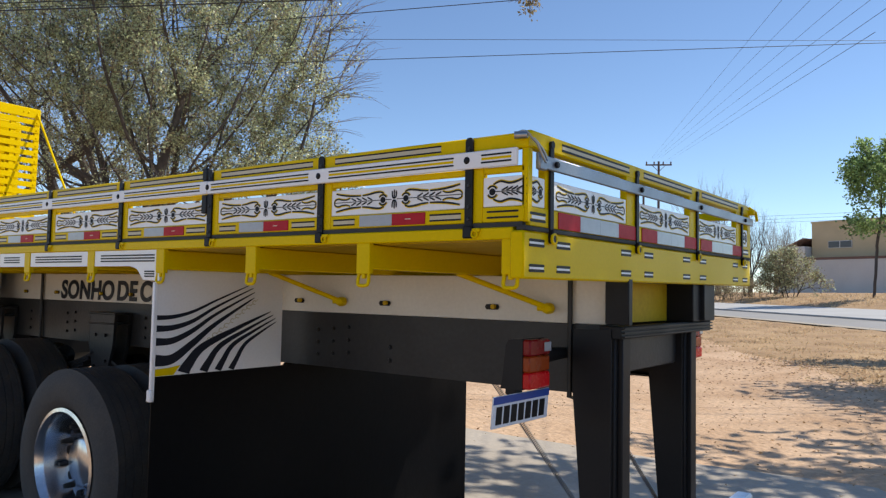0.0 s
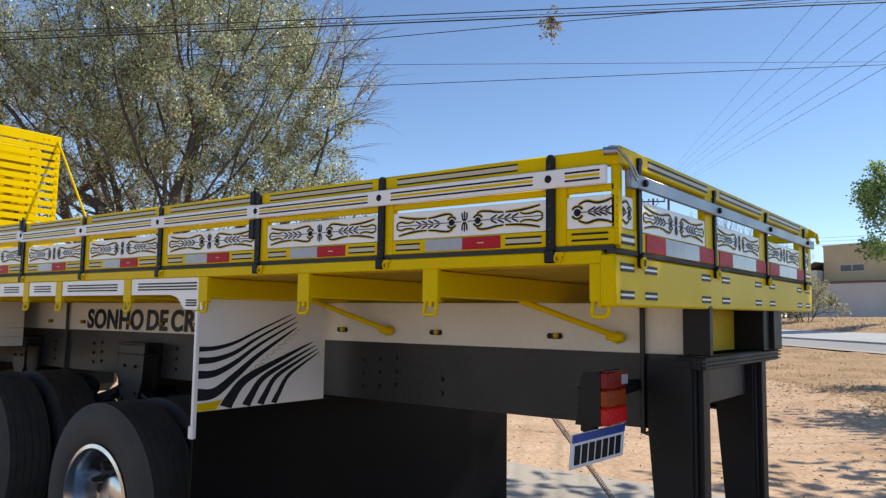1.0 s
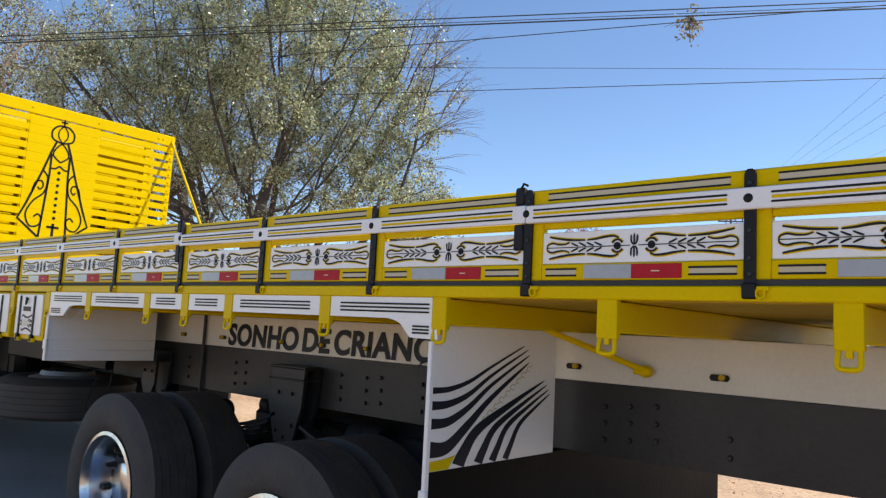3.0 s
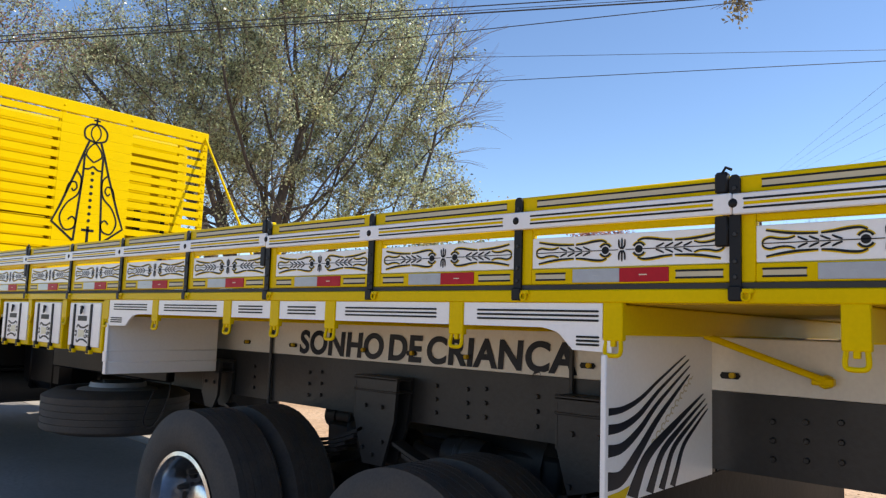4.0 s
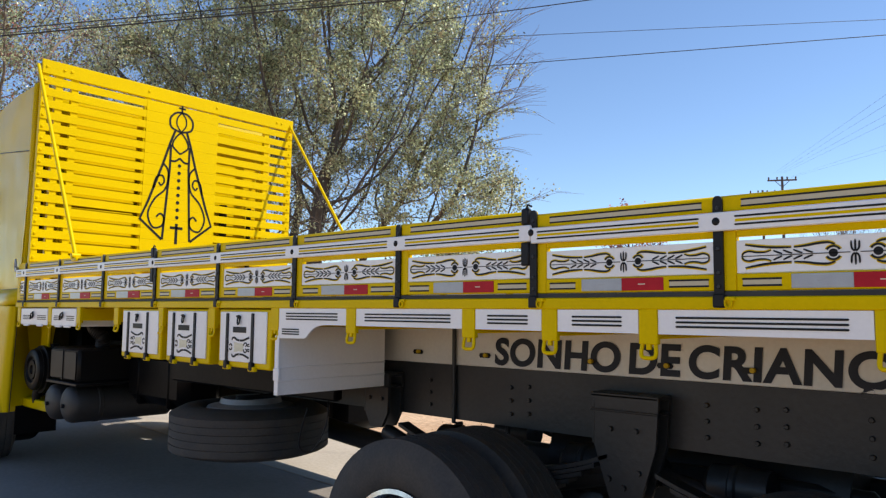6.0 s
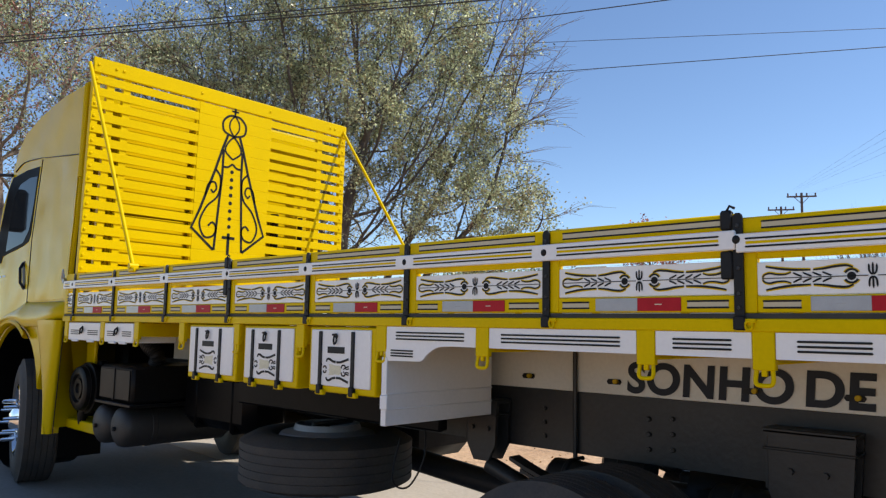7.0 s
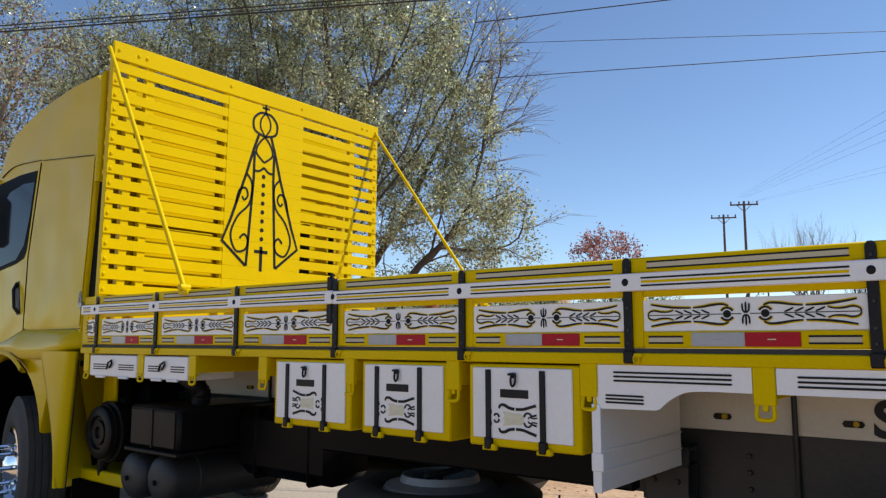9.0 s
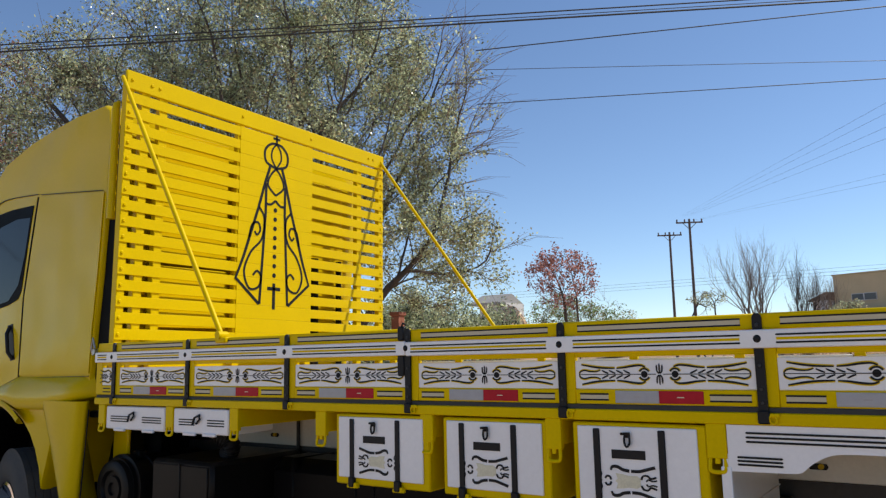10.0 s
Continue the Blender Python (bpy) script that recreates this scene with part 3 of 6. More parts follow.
gates = [(0, 2), (2, 5), (5, 9), (9, 12)]
for gi, (a, c) in enumerate(gates):
    x_hi, x_lo = POSTS[a], POSTS[c]
    g = part("side_gate", Build().box(x_lo + 0.01, x_hi - 0.01, 0.03, 0.04, 1.36, 1.38), YELLOW, truck, "low yellow and white sideboard with black straps")
    for i in range(a, c):
        bay(g, POSTS[i + 1], POSTS[i], i == 0)
    for i in range(a, c + (1 if gi == 3 else 0)):
        m = Matrix.Translation((POSTS[i], 0, 0))
        part("strap", strap_me, BLACK, g, "black steel strap", at=m)
        for z in (1.36, 1.40, 1.47, 1.59):
            part("strap_bolt", sbolt, CHASSIS, g, at=Matrix.Translation((POSTS[i] + 0.003, -0.008, z)))
        part("lock_ring", pin_me, YELLOW, g, at=m)
        part("rail_bolt", dot_me, BLACK, g, at=Matrix.Translation((POSTS[i] + 0.003, -0.006, 1.549)))
        if i in JOINTS:
            part("latch", latch_me, BLACK, g, at=m)
            part("latch", latch_low, BLACK, g, at=m)
    inner = [POSTS[i] for i in range(a, c)]
    side_rail(g, x_lo - (0.17 if gi == 3 else 0.0) + 0.001, x_hi + (0.19 if gi == 0 else 0.0) - 0.001, sorted(inner + ([POSTS[c]] if gi == 3 else [])))
    if gi == 0:
        bay(g, POSTS[0], -0.002)
    if gi == 3:
        bay(g, FRONT + 0.01, POSTS[12], None)
    # the boards stand a little taller towards the front
    g.matrix_basis = Matrix.Translation((0, 0, 1.324)) @ Matrix.Diagonal((1, 1, (1.0, 1.008, 1.055, 1.07)[gi], 1)) @ Matrix.Translation((0, 0, -1.324))

# far sideboard, seen from inside above the near one
far = part("far_side_gate", Build().box(FRONT, -0.01, W - 0.03, W, 1.347, 1.396, 0.003).box(FRONT, -0.01, W - 0.03, W, 1.577, 1.624, 0.004), YELLOW, truck, "far sideboard seen from inside")
for a, c in zip(POSTS, POSTS[1:]):
    part("panel", Build().box(c + 0.05, a - 0.02, W - 0.02, W - 0.006, 1.397, 1.49, 0.002), WHITE, far)
    part("post", Build().box(c - 0.01, c + 0.05, W - 0.034, W - 0.003, 1.346, 1.6, 0.002), YELLOW, far)

# tailgate
RP = [0.162, 0.882, 1.634, 2.42]
tg = part("tailgate", Build().box(-0.04, 0.0, 0.0365, W - 0.0365, 1.581, 1.637, 0.006).box(-0.03, 0.0, 0.03, W - 0.03, 1.335, 1.3955, 0.003), YELLOW, truck, "yellow tailgate with white panels and an aluminium bar")
# the tailgate stands a little askew: higher and further out at the far corner
SKEW = Matrix(((1, 0.012, 0, -0.006), (0, 1, 0, 0), (0, 0.0135, 1, 0), (0, 0, 0, 1)))
tg.matrix_basis = SKEW
rear_beam = part("rear_beam", Build().box(-0.05, 0.0, -0.006, W + 0.006, 1.17, 1.319, 0.006), YELLOW, truck, "yellow rear bed beam", at=SKEW)
part("rear_seal", Build().box(-0.03, 0.0035, 0.0, W, 1.3195, 1.3345, 0.002), SEAL, tg, "black seal under the tailgate")
rstrap = Build().box(0.0, 0.008, -0.013, 0.013, 1.29, 1.61, 0.002).box(0.0, 0.018, -0.013, 0.013, 1.285, 1.33, 0.004).lathe([(0, 0.010), (0.013, 0.010), (0.013, 0)], 12, "x", (0, 0, 1.606)).mesh("rear_strap", BLACK)
rring = Build().tube([(0.016, 0.016 * math.cos(t), 1.3 + 0.016 * math.sin(t)) for t in np.linspace(0, 6.28, 10, endpoint=False)], 0.005, 6, closed=True).mesh("rear_ring", YELLOW)
rbolt = Build().lathe([(0, 0.031), (0.008, 0.031), (0.011, 0.028), (0.011, 0.02)], 12, "x").mesh("rear_bolt", BLACK)
for y in RP:
    m = Matrix.Translation((0, y, 0))
    part("strap", rstrap, BLACK, tg, "black steel strap", at=m)
    part("lock_ring", rring, YELLOW, tg, at=m)
    part("bar_bolt", rbolt, BLACK, tg, at=Matrix.Translation((0, y, 1.5395)))
part("locking_bar", Build().box(0.009, 0.021, 0.06, W - 0.0, 1.518, 1.561, 0.003).box(0.007, 0.024, 0.05, 0.1, 1.512, 1.567, 0.004), ALU, tg, "flat aluminium locking bar")
turn_r = Matrix(((0, -1, 0, 0), (1, 0, 0, 0), (0, 0, 1, 0), (0, 0, 0, 1)))
cuts = [0.02] + RP + [W - 0.01]
for i, (a, c) in enumerate(zip(cuts, cuts[1:])):
    a2, c2 = a + (0.03 if i else 0.0), c - (0.095 if 0 < i < 4 else 0.03)
    if c2 - a2 < 0.05:
        continue
    part("panel", Build().box(-0.02, -0.004, a2, c2, 1.397, 1.492, 0.002), WHITE, tg, "white panel with a black painted scroll")
    part("post", Build().box(-0.03, -0.002, c - (0.094 if 0 < i < 4 else 0.03), c + 0.029, 1.3345, 1.6, 0.003), YELLOW, tg)
    if c2 - a2 > 0.4:
        k = (c2 - a2) / 0.608
        m = Matrix.Translation((-0.004, (a2 + c2) / 2, 1.445)) @ turn_r @ Matrix.Diagonal((k, 1, 1, 1))
        part("ornament", ORN, BLACK, tg, at=m)
        tagged(part("ornament_outline", ORN_Y, YELLOW, tg, at=m), kind="stuff")
        b = Build()
        d = c2 - a2
        for n_, (u0, u1) in enumerate(((0.04, 0.31), (0.31, 0.58), (0.58, 0.86), (0.86, 1.14))):
            red = n_ in (0, 3)
            part("red_reflector" if red else "silver_reflector", Build().box(0.0, 0.0035, a2 + u0 * d, a2 + u1 * d, 1.337, 1.392, 0.001), RED_REF if red else WHITE_REF, tg)
        lines(tg, a2 + 0.05, c2 + 0.02, 1.591, 1.629, 2, rear, 0.0005, 0.002, 0.007)
        part("board_fill", Build().box(-0.001, 0.0012, a2 + 0.05, c2 + 0.02, 1.603, 1.617), BEIGE_FILL, tg)
    else:
        m = Matrix.Translation((-0.004, c2 - 0.03, 1.445)) @ turn_r @ Matrix.Diagonal((-0.8, 1, 1, 1))
        part("ornament", HALF, BLACK, tg, at=m)
        tagged(part("ornament_outline", HALF_Y, YELLOW, tg, at=m), kind="stuff")
        lines(tg, a2 + 0.012, c2 - 0.005, 1.342, 1.386, 2, rear, 0.0005, 0.0022, 0.0085)
        part("strip_fill", Build().box(-0.001, 0.0015, a2 + 0.012, c2 - 0.005, 1.359, 1.369), WHITE, tg)
for y in (0.075, 0.255, 0.78, 1.016, 1.487, 1.728, 2.295, 2.49):
    for z in (1.204, 1.283):
        lines(rear_beam, y - 0.045, y + 0.045, z - 0.016, z + 0.016, 2, rear, 0.0005, 0.0025, 0.009)
        part("beam_fill", Build().box(-0.001, 0.0015, y - 0.045, y + 0.045, z - 0.004, z + 0.004), WHITE, rear_beam)
# corner latch: a steel rod bent over the corner
part("corner_latch", Build().tube(smooth_line([(-0.026, -0.012, 1.604), (-0.016, -0.008, 1.622), (0.004, 0.0, 1.622), (0.017, 0.014, 1.602), (0.026, 0.03, 1.585), (0.034, 0.052, 1.548), (0.036, 0.066, 1.534), (0.035, 0.074, 1.545), (0.028, 0.058, 1.575), (0.012, 0.03, 1.606)], 4), 0.004, 8)
     .tube([(-0.03, -0.014, 1.612), (0.008, 0.0, 1.612)], [0.012, 0.011], 12), STEEL, tg, "galvanised hairpin latch at the corner")
part("corner_latch", Build().tube([(-0.01, W + 0.01, 1.632), (0.03, W + 0.02, 1.6), (0.04, W, 1.55)], 0.009, 8).box(-0.03, 0.03, W - 0.03, W + 0.03, 1.585, 1.615, 0.006), YELLOW, tg)
part("front_latch", Build().tube([(FRONT - 0.02, -0.012, 1.58), (FRONT - 0.03, -0.02, 1.62), (FRONT - 0.015, -0.02, 1.68), (FRONT + 0.0, -0.015, 1.62)], 0.007, 8).lathe([(0, -0.02), (0.018, -0.02), (0.018, 0.01)], 10, "y", (FRONT - 0.01, 0, 1.60)), STEEL, truck, "galvanised latch rod")

# diagonal braces below the bed
for x in (-0.37, -1.57):
    b = Build().tube([(x - 0.34, 0.64, 1.205), (x + 0.02, 0.82, 1.06)], 0.012, 8).lathe([(0, -0.03), (0.02, -0.03), (0.024, -0.02), (0.024, 0.012)], 8, "y", (x, 0.835, 1.062)).box(x - 0.04, x + 0.03, 0.80, 0.835, 1.05, 1.075, 0.004)
    part("brace", b, YELLOW, truck, "yellow diagonal brace rod")

# white skirts with arches
xs_ = [STAKES[i] for i in range(3, 10)]
for i, (a, c) in enumerate(zip(xs_[1:], xs_)):
    x0, x1 = a + 0.034, c - 0.034
    z0, z1 = 1.216, 1.291
    if i == 0:
        o = [(x0, z1), (x0, z0)] + smooth_line([(x1 - 0.21, z0), (x1 - 0.155, z0 - 0.014), (x1 - 0.125, z0 - 0.04), (x1 - 0.10, 1.152)], 5) + [(x1 + 0.03, 1.149), (x1 + 0.03, 1.19), (x1, 1.19), (x1, z1)]
    elif i == len(xs_) - 2:
        o = [(x0, z1), (x0, 1.146), (x0 + 0.20, 1.150)] + smooth_line([(x0 + 0.215, 1.155), (x0 + 0.25, 1.185), (x0 + 0.30, z0 - 0.006), (x0 + 0.37, z0)], 5) + [(x1, z0), (x1, z1)]
    else:
        o = [(x0, z1), (x0, z0), (x1, z0), (x1, z1)]
    sk = part("skirt", Build().prism(o, side, -0.012, 0.0), WHITE, truck, "white painted skirt with black lines")
    lines(sk, x0 + 0.06, x1 - (0.06 if i else 0.014), 1.233, 1.274, 3, side, 0.0005, 0.0025, 0.0065)
    if i == 0:
        lines(sk, x1 - 0.085, x1 - 0.012, 1.163, 1.197, 3, side, 0.0005, 0.0025, 0.0065)
    if i == len(xs_) - 2:
        lines(sk, x0 + 0.03, x0 + 0.16, 1.163, 1.197, 3, side, 0.0005, 0.0025, 0.0065)

# rear mudguard plate with its painted stripes, and the wide flap below
XG = -1.93
mp = part("mudguard_plate", Build().box(XG - 0.006, XG, 0.0, 0.755, 0.712, 1.2, 0.002), WHITE, truck, "white mudguard plate with dark flowing stripes")
part("edge_strip", Build().box(XG - 0.014, XG + 0.004, -0.016, 0.004, 0.6, 1.143, 0.003).box(XG - 0.022, XG + 0.01, -0.022, -0.004, 0.6, 0.655, 0.004), WHITE, mp)
for z0, zm, (ty, tz), w in ((0.98, 1.007, (0.525, 1.135), 0.020), (0.93, 0.962, (0.552, 1.121), 0.028), (0.870, 0.916, (0.562, 1.10), 0.034), (0.785, 0.855, (0.56, 1.072), 0.052)):
    q = smooth_line([(0.004, z0), (0.09, z0 + 0.003), (0.197, zm), (0.33, zm + 0.42 * (tz - zm)), (ty, tz)], 7)
    part("plate_stripe", Build().ribbon(q, [w * (1 - i / (len(q) - 1)) ** 0.75 + 0.002 for i in range(len(q))], rear, XG + 0.0005, XG + 0.0025), STRIPE_BLUE, mp)
for yb, ym, (ty, tz), w in ((0.150, 0.26, (0.672, 1.0), 0.066), (0.262, 0.36, (0.69, 0.982), 0.046), (0.345, 0.435, (0.705, 0.964), 0.038), (0.425, 0.51, (0.712, 0.946), 0.032)):
    q = smooth_line([(yb, 0.714), (yb + 0.03, 0.76), (ym, 0.838), (0.5 * (ym + ty), 0.838 + 0.5 * (tz - 0.838) + 0.004), (ty, tz)], 7)
    b = Build().ribbon(q, [w * (1 - i / (len(q) - 1)) ** 0.9 + 0.002 for i in range(len(q))], rear, XG + 0.0005, XG + 0.0025)
    b.v = [(x, y, max(z, 0.7135)) for x, y, z in b.v]
    part("plate_stripe", b, STRIPE_BLUE, mp)
b = Build().prism([(0.002, 0.714), (0.10, 0.714), (0.135, 0.757), (0.07, 0.748), (0.002, 0.746)], rear, XG + 0.0005, XG + 0.002)
part("plate_patch", b, YELLOW, mp)
b = Build()
for k in range(9):
    ya, za = 0.29 + 0.034 * k, 0.868 + 0.0225 * k
    loop_ = [(ya + 0.011 * math.cos(t) * (1 + 0.4 * (k % 2)), za + 0.010 * math.sin(t)) for t in np.linspace(0.5, 5.2, 9)]
    b.ribbon(loop_, 0.004, rear, XG + 0.0005, XG + 0.0015)
    b.ribbon([(ya + 0.012, za + 0.008), (ya + 0.022, za + 0.016)], 0.003, rear, XG + 0.0005, XG + 0.0015)
part("plate_flourish", b, BEIGE_FILL, mp)
fb = Build()
ny, nz = 24, 8
vs = []
for t in (0.0, 0.008):
    for i in range(ny + 1):
        for j in range(nz + 1):
            y, z = i * 2.54 / ny, -0.37 + j * (0.711 + 0.37) / nz
            vs.append((XG - 0.012 - t + 0.015 * math.sin(y * 5) * (1 - j / nz), y, z))
n1 = (ny + 1) * (nz + 1)
fs = []
for i in range(ny):
    for j in range(nz):
        q = [i * (nz + 1) + j, (i + 1) * (nz + 1) + j, (i + 1) * (nz + 1) + j + 1, i * (nz + 1) + j + 1]
        fs += [q, [n1 + k for k in reversed(q)]]
rim_ = [i * (nz + 1) for i in range(ny + 1)] + [ny * (nz + 1) + j for j in range(1, nz + 1)] + [i * (nz + 1) + nz for i in range(ny - 1, -1, -1)] + list(range(nz - 1, 0, -1))
fs += [(rim_[i], rim_[i - 1], n1 + rim_[i - 1], n1 + rim_[i]) for i in range(len(rim_))]
part("mud_flap", fb.add(vs, fs), FLAP, truck, "wide black rubber mud flap")

# front mudguard plate
fm = part("front_mudguard", Build().box(-5.145, -5.125, 0.0, 0.71, 0.87, 1.2, 0.002), WHITE, truck, "white ribbed mudguard plate")
for z in (0.935, 1.0):
    part("rib", Build().box(-5.125, -5.119, 0.008, 0.71, z, z + 0.006, 0.002), WHITE, fm)
part("edge_strip", Build().box(-5.15, -5.118, -0.004, 0.006, 0.87, 1.16, 0.002), WHITE, fm)
part("edge_clip", Build().box(-5.152, -5.108, -0.010, 0.004, 0.94, 1.0, 0.003), WHITE, fm)

# suspension brackets and springs
for x, w, zb in ((-2.43, 0.15, 0.5), (-3.66, 0.16, 0.5), (-5.2, 0.1, 0.64)):
    for yy, sg in ((0.84, -1), (W - 0.84, 1)):
        o = [(x - w, 0.93), (x + w, 0.93), (x + w * 0.9, 0.72), (x + w * 0.45, zb), (x - w * 0.45, zb), (x - w * 0.9, 0.72)]
        t0 = lambda a, c, t, yy=yy, sg=sg: (a, yy + sg * t, c)
        b = Build().prism(o, t0, 0.0, 0.02).prism([(p * 1.0, q) for p, q in o], t0, 0.10, 0.12).box(x - w, x + w, yy, yy + sg * 0.12, 0.92, 0.94, 0.004)
        ring_ = [(x + 0.026 * math.cos(t), yy + sg * 0.122, 0.72 + 0.045 * math.sin(t)) for t in np.linspace(0.4, 2 * math.pi + 0.4, 3, endpoint=False)]
        for bx_, bz_ in ((-0.05, 0.80), (0.05, 0.80)) if zb > 0.55 else ((-0.06, 0.79), (0.06, 0.79), (-0.07, 0.58), (0.0, 0.55), (0.07, 0.62)):
            b.lathe([(0, sg * 0.014), (0.011, sg * 0.014), (0.013, 0.0)], 6, "y", (x + bx_, yy + sg * 0.12, bz_))
        b.tube([(x - w * 0.9, yy + sg * 0.11, 0.91), (x - w * 0.9, yy + sg * 0.11, 0.72)], 0.012, 6).box(x - w, x + w, yy, yy + sg * 0.125, 0.86, 0.872, 0.004)
        part("spring_bracket", b, CHASSIS, truck, "black suspension bracket")
for yy in (0.76, W - 0.76):
    for xc, zc in ((-2.88, 0.5), (-4.38, 0.55)):
        b = Build()
        for k in range(8):
            L = 0.64 - 0.065 * k
            up_ = [(xc + L * u, zc - 0.022 * k + 0.13 * (L * u / 0.64) ** 2) for u in np.linspace(-1, 1, 15)]
            b.prism(up_ + [(a, c - 0.018) for a, c in reversed(up_)], lambda a, c, t, yy=yy: (a, yy + t, c), -0.04, 0.04)
        b.tube([(xc - 0.08, yy - 0.055, zc + 0.06), (xc - 0.08, yy - 0.055, zc - 0.26)], 0.012, 8).tube([(xc + 0.08, yy - 0.055, zc + 0.06), (xc + 0.08, yy - 0.055, zc - 0.26)], 0.012, 8)
        b.box(xc - 0.12, xc + 0.12, yy - 0.07, yy + 0.07, zc - 0.24, zc - 0.2, 0.01).box(xc - 0.11, xc + 0.11, yy - 0.065, yy + 0.065, zc + 0.02, zc + 0.06, 0.01)
        part("leaf_spring", b, CHASSIS, truck, "black leaf spring pack")


# rods, brake chambers and beams between the rear axles
for yy, sg in ((0.98, 1), (W - 0.98, -1)):
    for xa in (-2.95, -4.30):
        part("torque_rod", Build().tube([(-3.66, yy, 0.58), (xa, yy, 0.42)], 0.04, 10).lathe([(0, -0.05), (0.07, -0.05), (0.07, 0.05), (0, 0.05)], 14, "y", (-3.66, yy, 0.58)), CHASSIS, truck, "black torque rod")
    for xa in (-3.30, -4.02, -2.42, -4.86):
        part("brake_chamber", Build().lathe([(0.0, -0.14), (0.06, -0.13), (0.09, -0.1), (0.09, -0.02), (0.10, -0.01), (0.10, 0.01), (0.09, 0.02), (0.085, 0.14), (0, 0.15)], 18, "x", (xa, yy + sg * 0.05, 0.56)), CHASSIS, truck, "black brake chamber")
    part("axle_beam", Build().box(-4.5, -2.8, yy + sg * 0.14, yy + sg * 0.20, 0.40, 0.60, 0.02), CHASSIS, truck, "black suspension beam")
part("gear_housing", Build().tube([(-4.3, 1.3, 0.52), (-3.9, 1.3, 0.55), (-3.3, 1.3, 0.58), (-2.9, 1.3, 0.54)], [0.2, 0.1, 0.1, 0.2], 16), CHASSIS, truck, "black axle gear housing")


def wheel(cx, cz, y_out, sgn, twin=False, front=False):
    """A wheel whose outer face is at y_out; sgn says which way is inwards."""
    R = 0.525 if front else 0.51
    y = lambda d: y_out + sgn * d
    prof = [(0.30, 0.03), (0.315, 0.012), (0.36, 0.0), (0.42, 0.0), (0.47, 0.012), (0.495, 0.03)]
    tread = []
    d = 0.034
    for k in range(5):
        tread += [(R, d), (R, d + 0.038), (R - 0.008, d + 0.039), (R - 0.008, d + 0.0425)]
        d += 0.045
    tread += [(R, d), (R, d + 0.01)]
    w = d + 0.03
    prof2 = prof + tread + [(0.49, w), (0.42, w + 0.02), (0.36, w + 0.02), (0.30, w - 0.01)]
    tb = Build().lathe([(r, y(h)) for r, h in prof2], 56, "y", (cx, 0, cz))
    if twin:
        tb.lathe([(r, y(h + 0.33)) for r, h in prof2], 48, "y", (cx, 0, cz))
    wh = part("wheel", tb, RUBBER, truck, "truck wheel with a ribbed black tyre and polished rim")
    if front:
        rp = [(0.30, 0.03), (0.305, 0.008), (0.285, 0.004), (0.275, 0.02), (0.26, 0.06), (0.22, 0.05), (0.15, 0.0), (0.10, -0.02), (0.06, -0.045), (0.0, -0.045)]
    else:
        rp = [(0.30, 0.03), (0.305, 0.008), (0.285, 0.004), (0.275, 0.02), (0.262, 0.05), (0.256, 0.14), (0.245, 0.165), (0.17, 0.175), (0.15, 0.165), (0.135, 0.12), (0.12, 0.11), (0.0, 0.11)]
    part("rim", Build().lathe([(r, y(h)) for r, h in rp], 48, "y", (cx, 0, cz)), CHROME if front else RIM, wh, "polished aluminium rim")
    rr, base = (0.17, 0.0) if front else (0.205, 0.15)
    L = 0.10 if front else 0.05
    nut = Build().tube([(0, y(base + 0.01), 0), (0, y(base - L * 0.6), 0), (0, y(base - L), 0)], [0.018, 0.016, 0.011], 8).mesh("wheel_nut", CHROME if front else CHASSIS)
    for k in range(10):
        a = 2 * math.pi * (k + 0.3) / 10
        part("wheel_nut", nut, CHROME, wh, "chrome wheel nut cover", at=Matrix.Translation((cx + rr * math.cos(a), 0, cz + rr * math.sin(a))))
    if not front:
        hole = Build().lathe([(0, y(0.163)), (0.026, y(0.163)), (0.026, y(0.173))], 12, "y").mesh("rim_hole", BLACK)
        for k in range(10):
            a = 2 * math.pi * (k + 0.8) / 10
            part("rim_hole", hole, BLACK, wh, at=Matrix.Translation((cx + 0.222 * math.cos(a), 0, cz + 0.222 * math.sin(a))))
    if front:
        turn = Matrix.Translation((cx, y_out, cz)) @ Matrix.Rotation(radians(-13), 4, "Z") @ Matrix.Translation((-cx, -y_out, -cz))
        wh.matrix_basis = turn
    return wh


for cx in (-2.88, -4.38):
    wheel(cx, ground_z(cx, 0) + 0.51, 0.08, 1, True)
    wheel(cx, ground_z(cx, 0) + 0.51, W - 0.08, -1, True)
    part("axle", Build().tube([(cx, 0.3, ground_z(cx, 0) + 0.5), (cx, W - 0.3, ground_z(cx, 0) + 0.5)], 0.09, 14).lathe([(0.1, -0.2), (0.24, -0.1), (0.24, 0.1), (0.1, 0.2)], 18, "y", (cx, 1.3, ground_z(cx, 0) + 0.5)), CHASSIS, truck, "black driven axle")
wheel(-9.97, ground_z(-9.97, 0) + 0.525, 0.11, 1, False, True)
wheel(-9.97, ground_z(-9.97, 0) + 0.525, W - 0.14, -1, False, True)
part("axle", Build().tube([(-9.95, 0.4, 0.45), (-9.95, W - 0.4, 0.45)], 0.06, 12), CHASSIS, truck, "black front axle")

